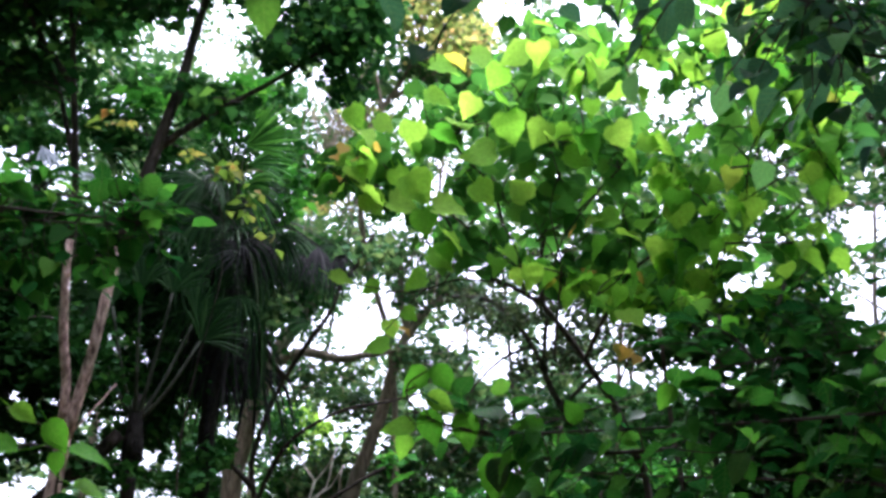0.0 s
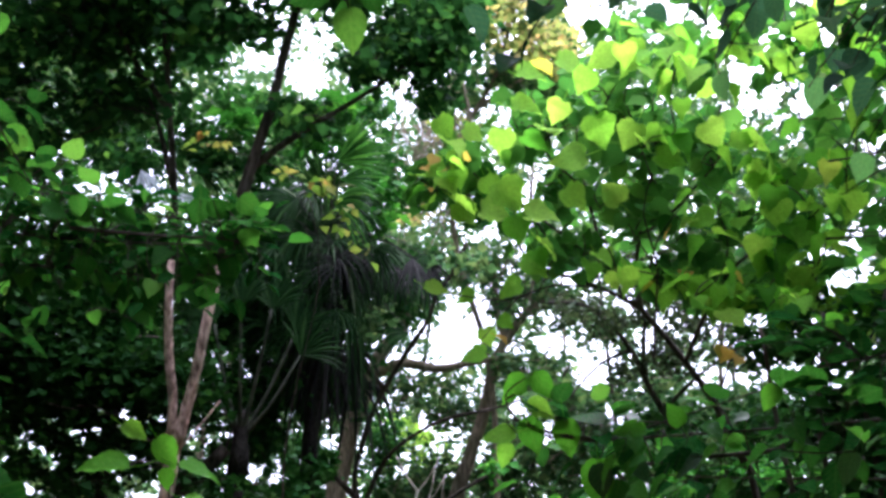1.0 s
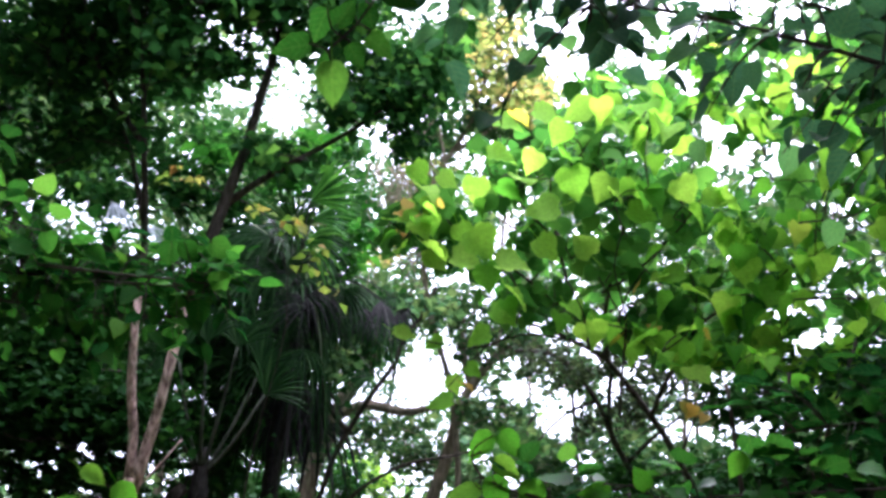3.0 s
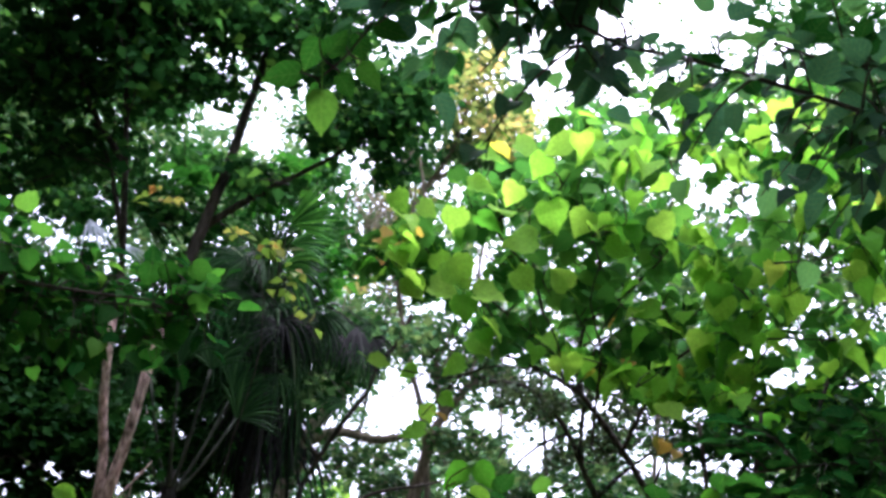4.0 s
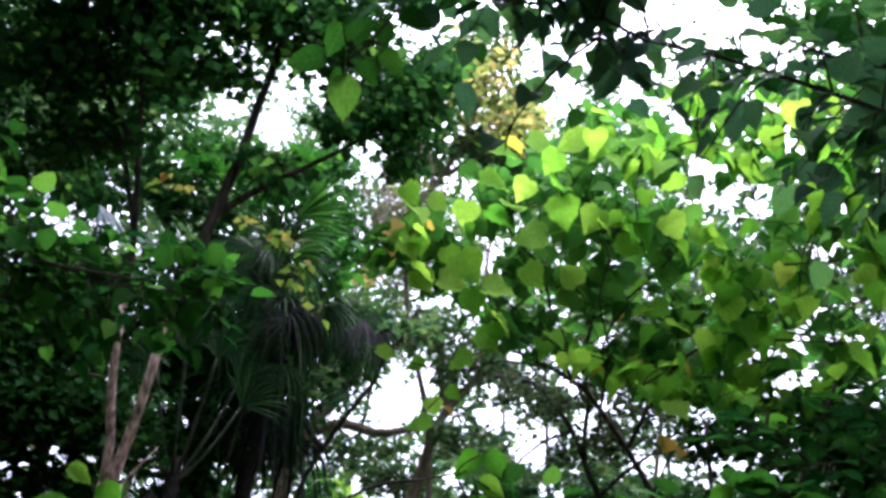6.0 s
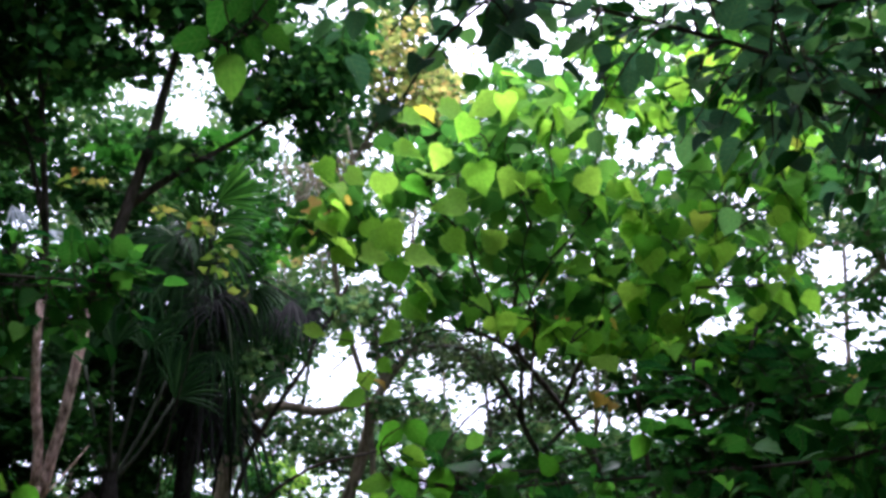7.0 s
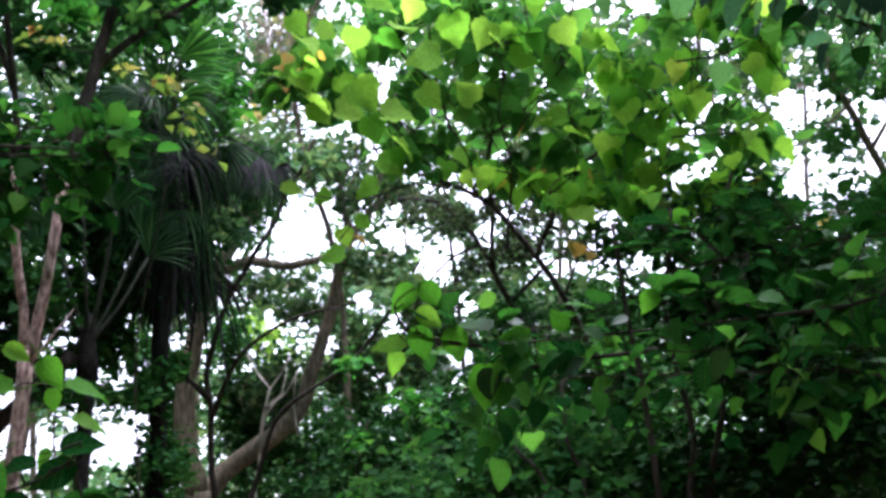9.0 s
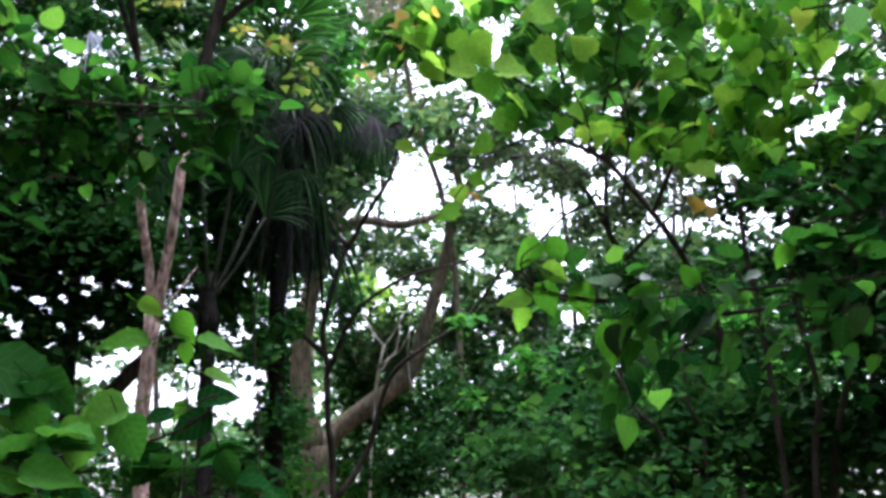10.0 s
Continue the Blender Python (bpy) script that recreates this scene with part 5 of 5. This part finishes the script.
# hanging sprig of serrated leaves
def sprig(name, foot, tips, size, meshes, label, d_jit=0.03):
    """A few large leaves at chosen spots: (bearing, height angle, distance, direction of the tip in degrees from straight down, tilt)."""
    if isinstance(name, str):
        t = thing(name, foot[0], label, "sapling")
    else:
        t = name
    line = stem("stalk", foot, 0.005, 0.002, M_brown, t, sides=6, step=0.05)
    tubes = []
    for az, el, d, spin, tilt, k in tips:
        p = spot(az, el, d)
        back = (EYE - p).normalized()
        right = back.cross(Vector((0, 0, 1))).normalized() * -1
        up = right.cross(back).normalized() * -1
        if up.z < 0:
            up = -up
        a = radians(spin)
        tip = right * math.sin(a) - up * math.cos(a)
        normal = back + up * tilt
        put_leaf(t, meshes, p - tip * size * k * 0.5, tip, normal, size * k)
        s = min(line, key=lambda c: (c - p).length)
        tubes.append((smooth_line([s, s.lerp(p, 0.5) + Vector((0, 0, 0.01)), p - tip * size * k * 0.5], 0.05), 0.002, 0.0014))
    for tw in tubes:
        part("twig", tubes_mesh("twig", [tw], 5), M_brown, t)
    return t


sprig(SIDE, [Vector((2.7, 1.2, 4.0)), Vector((1.4, 1.3, 3.6))] + S((3.5, 41.5, 2.0), (0.5, 40, 1.95), (-1.4, 37.6, 1.92), (-3.0, 35.4, 1.9), (-4.6, 34.0, 1.88)),
      [(-4.2, 32.3, 1.88, 5, 0.3, 1.15), (-7.0, 33.9, 1.92, -75, 0.4, 1.1), (-5.4, 35.0, 1.92, -20, 0.2, 1.05), (-3.0, 33.8, 1.9, 35, 0.5, 0.7), (-1.6, 34.4, 1.95, 60, 0.6, 0.9),
       (-2.4, 35.8, 1.95, 20, 0.8, 0.8), (-3.8, 35.9, 1.9, 150, 0.5, 0.8), (-0.6, 36.8, 1.95, 80, 0.5, 0.9), (-4.9, 33.3, 1.9, -60, 0.6, 0.6), (-1.0, 38.4, 1.95, 30, 0.4, 0.9)],
      0.068, NARROW, "hanging sprig of broad veined green leaves")
sprig("shoot", rooted(S((-12.6, 3.0, 2.36), (-12.7, 7.0, 2.36), (-12.8, 10.2, 2.36))),
      [(-13.0, 10.75, 2.3, 40, 0.4, 0.95), (-14.7, 11.6, 2.3, 65, 0.6, 0.75), (-16.0, 9.8, 2.28, -85, 1.4, 1.35), (-11.2, 10.05, 2.3, 85, 2.0, 1.25), (-12.9, 9.5, 2.32, 10, 0.9, 0.6), (-11.0, 8.4, 2.3, 80, 1.8, 1.0), (-13.2, 6.6, 2.3, -40, 1.4, 0.7)],
      0.076, NEAR_LIT, "sapling shoot, light put into its bright green leaves")

# leafy band in front of the pale stems, on a small tree at the side of the path
LEFT = near_tree("leafy_tree", (-2.6, 1.6, FLOOR), (-2.5, 1.5, 3.2), 0.04, "small tree with mid-green oval leaves on spreading branches")
bough(LEFT, ((-31, 19.5, 3.1), (-26, 20.3, 3.0), (-21, 20.6, 2.95), (-16, 21.0, 2.9), (-12, 21.4, 2.88), (-10.2, 21.8, 2.88)), 0.009, MIXED, 0.053, 105, 0.2, start=(-2.55, 1.55, 2.2))
bough(LEFT, ((-30, 22.5, 3.2), (-24, 22.8, 3.1), (-18, 22.4, 3.0), (-13, 22.4, 3.0)), 0.008, MIXED, 0.056, 50, 0.14, start=(-2.55, 1.55, 2.5))
bough(LEFT, ((-27, 18.2, 3.1), (-21, 19.2, 3.0), (-16, 19.4, 2.95), (-11.6, 19.9, 2.92)), 0.007, MIXED, 0.056, 74, 0.13, start=(-2.56, 1.56, 2.05))
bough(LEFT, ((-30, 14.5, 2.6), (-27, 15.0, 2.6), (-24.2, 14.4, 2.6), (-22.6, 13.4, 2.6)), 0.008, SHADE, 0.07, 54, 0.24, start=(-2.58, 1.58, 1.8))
bough(LEFT, ((-29, 27.5, 2.6), (-26, 26.4, 2.6), (-24, 25.6, 2.6)), 0.008, MIXED, 0.07, 34, 0.18, start=(-2.52, 1.52, 2.7))
sprig(LEFT, S((-20, 21.2, 2.86), (-16, 21.4, 2.82), (-13, 21.6, 2.8), (-11.4, 21.6, 2.8)),
      [(-19.5, 22.1, 2.82, 40, 0.5, 0.9), (-20.9, 21.9, 2.82, 80, 0.8, 0.9), (-17.2, 22.1, 2.8, 60, 0.8, 0.9), (-13.5, 22.8, 2.8, 0, 0.4, 1.0), (-12.5, 23.0, 2.8, 30, 0.5, 0.9), (-10.8, 23.4, 2.8, 60, 0.3, 1.0), (-10.6, 21.6, 2.8, 15, 0.2, 1.1),
       (-11.5, 20.0, 2.8, 10, 0.2, 1.15), (-11.9, 21.5, 2.81, 70, 0.6, 0.8), (-13.7, 19.6, 2.8, -20, 0.6, 0.8), (-15.7, 18.4, 2.8, -30, 0.4, 1.2), (-18.9, 19.3, 2.8, 0, 0.5, 1.0)],
      0.064, SMALL, "branch end of broad green leaves")
sprig(LEFT, [Vector((-2.52, 1.52, 2.9))] + S((-29, 28.6, 2.62), (-27, 28.0, 2.6), (-25.4, 27.0, 2.6), (-23.4, 24.6, 2.6), (-22, 23, 2.6)),
      [(-26.3, 29.8, 2.6, 60, 0.6, 1.0), (-25.1, 30.2, 2.6, 0, 0.4, 0.8), (-25.9, 27.9, 2.6, 80, 0.9, 1.2), (-25.8, 26.5, 2.6, 40, 0.4, 0.7), (-25.0, 26.0, 2.6, 80, 0.9, 0.8), (-25.2, 25.0, 2.6, 70, 0.8, 0.7), (-22.5, 22.9, 2.62, 30, 0.5, 1.0), (-19.5, 22.3, 2.66, 20, 0.5, 0.9), (-23.1, 24.7, 2.6, -30, 0.6, 0.9)],
      0.062, SMALL, "")
sprig(LEFT, S((-26.6, 28.6, 2.6), (-26.0, 28.5, 2.6)), [(-25.6, 28.5, 2.6, 80, 1.2, 1.0)], 0.03, RED, "")
# sprawling shrub at the foot of that tree
LOW = near_tree("low_shrub", (-1.3, 1.2, FLOOR), (-1.25, 1.2, 1.5), 0.02, "low sprawling shrub with green oval leaves")
bough(LOW, ((-27, 3.5, 1.9), (-23, 5.5, 1.85), (-20.5, 6.2, 1.8), (-18.8, 6.0, 1.8)), 0.005, HALF_SHADED, 0.066, 46, 0.1, start=(-1.26, 1.2, 1.4))
bough(LOW, ((-24, 0.5, 1.8), (-20, 3.0, 1.75), (-16.8, 3.8, 1.75)), 0.005, HALF_SHADED, 0.066, 46, 0.1, start=(-1.27, 1.2, 1.1))
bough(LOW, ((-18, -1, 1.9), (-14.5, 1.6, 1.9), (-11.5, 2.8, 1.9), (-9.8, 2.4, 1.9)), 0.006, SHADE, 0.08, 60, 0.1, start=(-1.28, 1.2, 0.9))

sprig(LOW, [Vector((-1.25, 1.2, 1.4))] + S((-18.5, 4.4, 1.85), (-15, 5.0, 1.85), (-12.6, 6.0, 1.85), (-11.4, 7.0, 1.85)),
      [(-11.2, 7.5, 1.85, 110, 0.8, 0.9), (-12.6, 5.9, 1.85, -60, 0.5, 1.1), (-14.4, 3.9, 1.85, -40, 0.5, 1.2), (-14.2, 6.4, 1.85, -80, 1.2, 0.8), (-10.5, 3.9, 1.85, 30, 0.4, 0.9)],
      0.075, SHADE, "")
sprig(LOW, [Vector((-1.25, 1.2, 1.3))] + S((-21.5, 2.0, 1.78), (-20.2, 2.2, 1.76), (-18.6, 2.4, 1.76)),
      [(-20.4, 3.2, 1.66, 80, 0.9, 1.0), (-18.6, 3.35, 1.66, 85, 1.0, 1.25), (-17.6, 1.9, 1.66, 80, 1.2, 1.0)], 0.075, NEAR_LIT, "")
sprig(LOW, [Vector((-1.25, 1.2, 1.45))] + S((-22, 6.2, 1.88), (-20, 7.0, 1.88), (-18, 6.4, 1.88)),
      [(-20.2, 8.2, 1.78, 80, 0.8, 1.6), (-18.7, 7.3, 1.78, 60, 0.7, 1.1), (-16.6, 6.4, 1.8, -70, 0.9, 1.0), (-15.3, 5.4, 1.8, 30, 0.4, 0.9), (-19.8, 6.2, 1.78, 20, 0.5, 1.0), (-17.6, 5.0, 1.78, -10, 0.5, 1.1)], 0.075, SMALL, "")
# long branches crossing the understory
FRONT = near_tree("broad_leaf_shrub", (1.75, 1.9, FLOOR), (1.7, 1.85, 2.6), 0.03, "shrub with broad glossy dark green leaves")
bough(FRONT, ((31, 13.2, 2.5), (27, 13.0, 2.4), (22, 12.8, 2.35), (17, 12.6, 2.3), (12, 12.4, 2.3), (8, 12.2, 2.3), (5.2, 12.6, 2.3)), 0.0055, HALF_SHADED, 0.06, 62, 0.13, start=(1.74, 1.88, 2.0))
bough(FRONT, ((28, 9.5, 2.7), (22, 10.2, 2.6), (16, 10.4, 2.55), (11, 10.6, 2.5), (8.5, 10.2, 2.5)), 0.0055, HALF_SHADED, 0.062, 50, 0.17, start=(1.74, 1.88, 1.8))
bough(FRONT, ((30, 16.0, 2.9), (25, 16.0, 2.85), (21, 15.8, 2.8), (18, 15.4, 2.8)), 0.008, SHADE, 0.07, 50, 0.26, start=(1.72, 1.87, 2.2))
sprig(FRONT, S((9.0, 12.2, 2.3), (6.6, 12.5, 2.28), (4.6, 13.2, 2.27), (4.0, 14.2, 2.27)),
      [(4.4, 14.7, 2.27, -50, 0.5, 1.0), (6.0, 14.8, 2.27, 40, 0.4, 1.0), (5.9, 13.6, 2.27, 60, 0.6, 1.0), (3.6, 12.4, 2.26, -80, 0.8, 1.1), (4.0, 11.4, 2.26, -20, 0.4, 0.8), (5.4, 12.4, 2.27, 20, 0.6, 1.1), (7.2, 12.2, 2.28, 10, 0.5, 1.2),
       (12.5, 13.5, 2.25, -150, 0.2, 0.85), (17.2, 14.0, 2.25, -30, 0.0, 0.8), (8.6, 10.2, 2.3, 0, 0.4, 1.3), (10.2, 12.6, 2.27, -90, 0.9, 1.0)],
      0.070, NEAR_LIT, "branch end of broad green leaves")


sprig(FRONT, S((17.5, 11.6, 2.32), (13.0, 11.3, 2.3), (10.0, 10.9, 2.3), (8.4, 10.6, 2.3)),
      [(8.8, 10.2, 2.28, 10, 0.9, 1.1), (10.8, 10.7, 2.28, 40, 1.0, 0.9), (13.0, 11.0, 2.28, -60, 1.1, 0.9), (20.4, 10.7, 2.3, -30, 1.0, 1.0), (10.4, 13.4, 2.3, 85, 1.3, 0.6), (15.6, 13.2, 2.3, -85, 1.3, 0.6), (18.6, 12.0, 2.3, 80, 1.3, 0.6)],
      0.066, GLOSSY, "")


# ---------------------------------------------------------------- understory
def scattered(t, lo, hi, d, count, size, material):
    """Larger leaves in loose bunches over a shrub: bearings and height angles from lo to hi."""
    bunches = [(random.uniform(lo[0], hi[0]), random.uniform(lo[1], hi[1]), d + random.uniform(-0.5, 0.5), random.uniform(0.5, 1.3), random.uniform(0.3, 0.7), count // 24) for _ in range(24)]
    pts = clump_points(bunches, thick=0.25)
    pts = pts[clear(pts)]
    part("foliage", crown_mesh("foliage", pts, size, 0.36, flat=0.7, droop=0.35), material, t, "bunches of larger fresh leaves", "stuff")


def shrub(name, stems, clumps, size, material, bark, label, twig_every=40, r=0.02):
    foot = spot(stems[0][0][0], 0, stems[0][0][2])
    foot.z = FLOOR
    t = thing(name, foot, label, "shrub")
    limbs = []
    for rows in stems:
        p = S(*rows)
        limbs.append(stem("stem", [Vector((foot.x * 0.5 + p[0].x * 0.5, foot.y * 0.5 + p[0].y * 0.5, FLOOR))] + p, r, r * 0.3, bark, t, sides=7))
    pts = clump_points(clumps, 1.9)
    pts = pts[clear(pts)]
    part("foliage", crown_mesh("foliage", pts, size * 0.76, flat=0.6), material, t, "dense small leaves", "stuff")
    part("fine_twig", tubes_mesh("fine_twig", twig_lines(pts[::twig_every], limbs, 0.004), 4), bark, t, "", "stuff")
    return t


shrub("understory_shrub", [((11.5, 2.6, 5), (9.5, 7.0, 5), (8.7, 8.8, 5)), ((13, 3, 5), (12.2, 7, 5), (12.0, 10.5, 5))],
      [(8, 6, 5.4, 3.2, 2.4, 500), (12.5, 6.5, 5.4, 3.2, 2.6, 560), (4, 4.5, 6, 3, 2, 420), (10.5, 3, 5.2, 4, 1.6, 420)], 0.085, M_dark, M_brown, "understory shrub with mid-green leaves")
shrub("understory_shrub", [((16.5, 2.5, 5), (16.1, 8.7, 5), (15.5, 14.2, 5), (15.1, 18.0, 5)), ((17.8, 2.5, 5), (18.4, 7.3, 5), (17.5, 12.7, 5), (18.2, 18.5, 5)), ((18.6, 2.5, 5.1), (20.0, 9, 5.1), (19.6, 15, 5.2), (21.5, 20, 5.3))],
      [(17, 5, 5.5, 3.5, 2.6, 560), (22, 6, 5.5, 3.5, 3.2, 760), (26.5, 8, 5.4, 3.2, 4, 900), (21, 11.5, 5.5, 3.2, 2.4, 520), (26, 14, 5.6, 3, 2.4, 560), (17, 17.2, 5.4, 2.6, 1.2, 260), (22, 17.6, 5.5, 2.2, 1.8, 420), (24, 14.5, 5.6, 3, 2.4, 600), (19, 13.5, 5.6, 3, 1.8, 420)], 0.085, M_deep_shade, M_brown, "tall dark understory shrub with several thin stems", r=0.028)
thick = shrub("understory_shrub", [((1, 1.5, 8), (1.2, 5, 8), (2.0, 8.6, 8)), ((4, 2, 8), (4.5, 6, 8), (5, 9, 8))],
      [(-1.5, 4.2, 9.8, 2.2, 2.0, 700), (2.5, 6.0, 8.5, 2.6, 2.6, 1000), (6.0, 8.0, 8.2, 2.6, 2.2, 900), (10.5, 9.0, 8.2, 3, 2.4, 900), (0.2, 8.4, 9.9, 1.2, 1.0, 150), (15, 9.5, 8, 3.5, 3, 1000), (9.5, 13.6, 8.6, 2.0, 1.0, 260), (14.5, 13.6, 8.4, 2.6, 1.2, 420)], 0.09, M_deep_shade, M_brown, "leafy thicket of mid-green saplings")
scattered(thick, (0, 3), (17, 12), 7.4, 900, 0.085, M_mid)
scattered(thick, (2, 2), (20, 9), 6.6, 500, 0.075, M_mid)
shrub("understory_shrub", [((-9.5, 2, 9.6), (-9.4, 4.0, 9.6), (-9.0, 5.6, 9.6)), ((-20, 2, 9), (-20.5, 5, 9), (-21, 8, 9))],
      [(-9.0, 3.4, 10, 2.6, 1.4, 700), (-7.6, 6.2, 10.4, 0.9, 1.6, 280), (-14.0, 3.4, 9.6, 3.2, 1.2, 700), (-20, 4.0, 9, 3.4, 2.2, 800), (-24, 9, 9, 3.4, 4, 1200), (-4.0, 3.2, 12.6, 1.5, 1.2, 260)], 0.09, M_mid, M_brown, "low thicket of mid-green leaves")
shrub("lime_sapling", [((-2.9, 2, 14), (-3.2, 8, 14), (-3.6, 11.6, 14))], [(-3.6, 13.0, 14, 1.2, 1.1, 260), (-3.0, 11.4, 14, 0.9, 1.1, 160), (-8.0, 3.4, 13.4, 1.0, 0.7, 150)], 0.10, M_sunlit, M_brown, "slim sapling, sunlight painted as bright lime-green leaves", 20, 0.012)
shrub("low_thicket", [((-4.5, 1, 13.2), (-4.8, 4, 13.2), (-4.4, 6, 13.2)), ((0.5, 1, 13.2), (0.2, 4, 13.2), (-0.6, 7, 13.2))],
      [(-3.6, 7.4, 13.2, 2.0, 2.0, 900), (-0.6, 6.4, 13.2, 2.2, 2.2, 900), (-4.2, 4.0, 13.2, 2.4, 1.6, 700), (1.8, 9.2, 13.2, 1.6, 1.6, 420)], 0.10, M_dark, M_brown, "thicket of dark green leaves behind the fork")
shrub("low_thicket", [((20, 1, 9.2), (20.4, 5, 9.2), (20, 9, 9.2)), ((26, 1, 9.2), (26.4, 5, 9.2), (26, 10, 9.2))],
      [(18, 4.5, 9.2, 3, 2.4, 800), (23, 5.5, 9.2, 3, 3.0, 1000), (28, 6.5, 9.2, 3, 3.5, 1000), (20.5, 9.6, 9.2, 3, 1.6, 600), (26.5, 11.5, 9.2, 3, 2, 700), (15, 6.5, 9.2, 2.4, 2.2, 500)], 0.10, M_deep_shade, M_brown, "dense dark thicket beyond the stems")
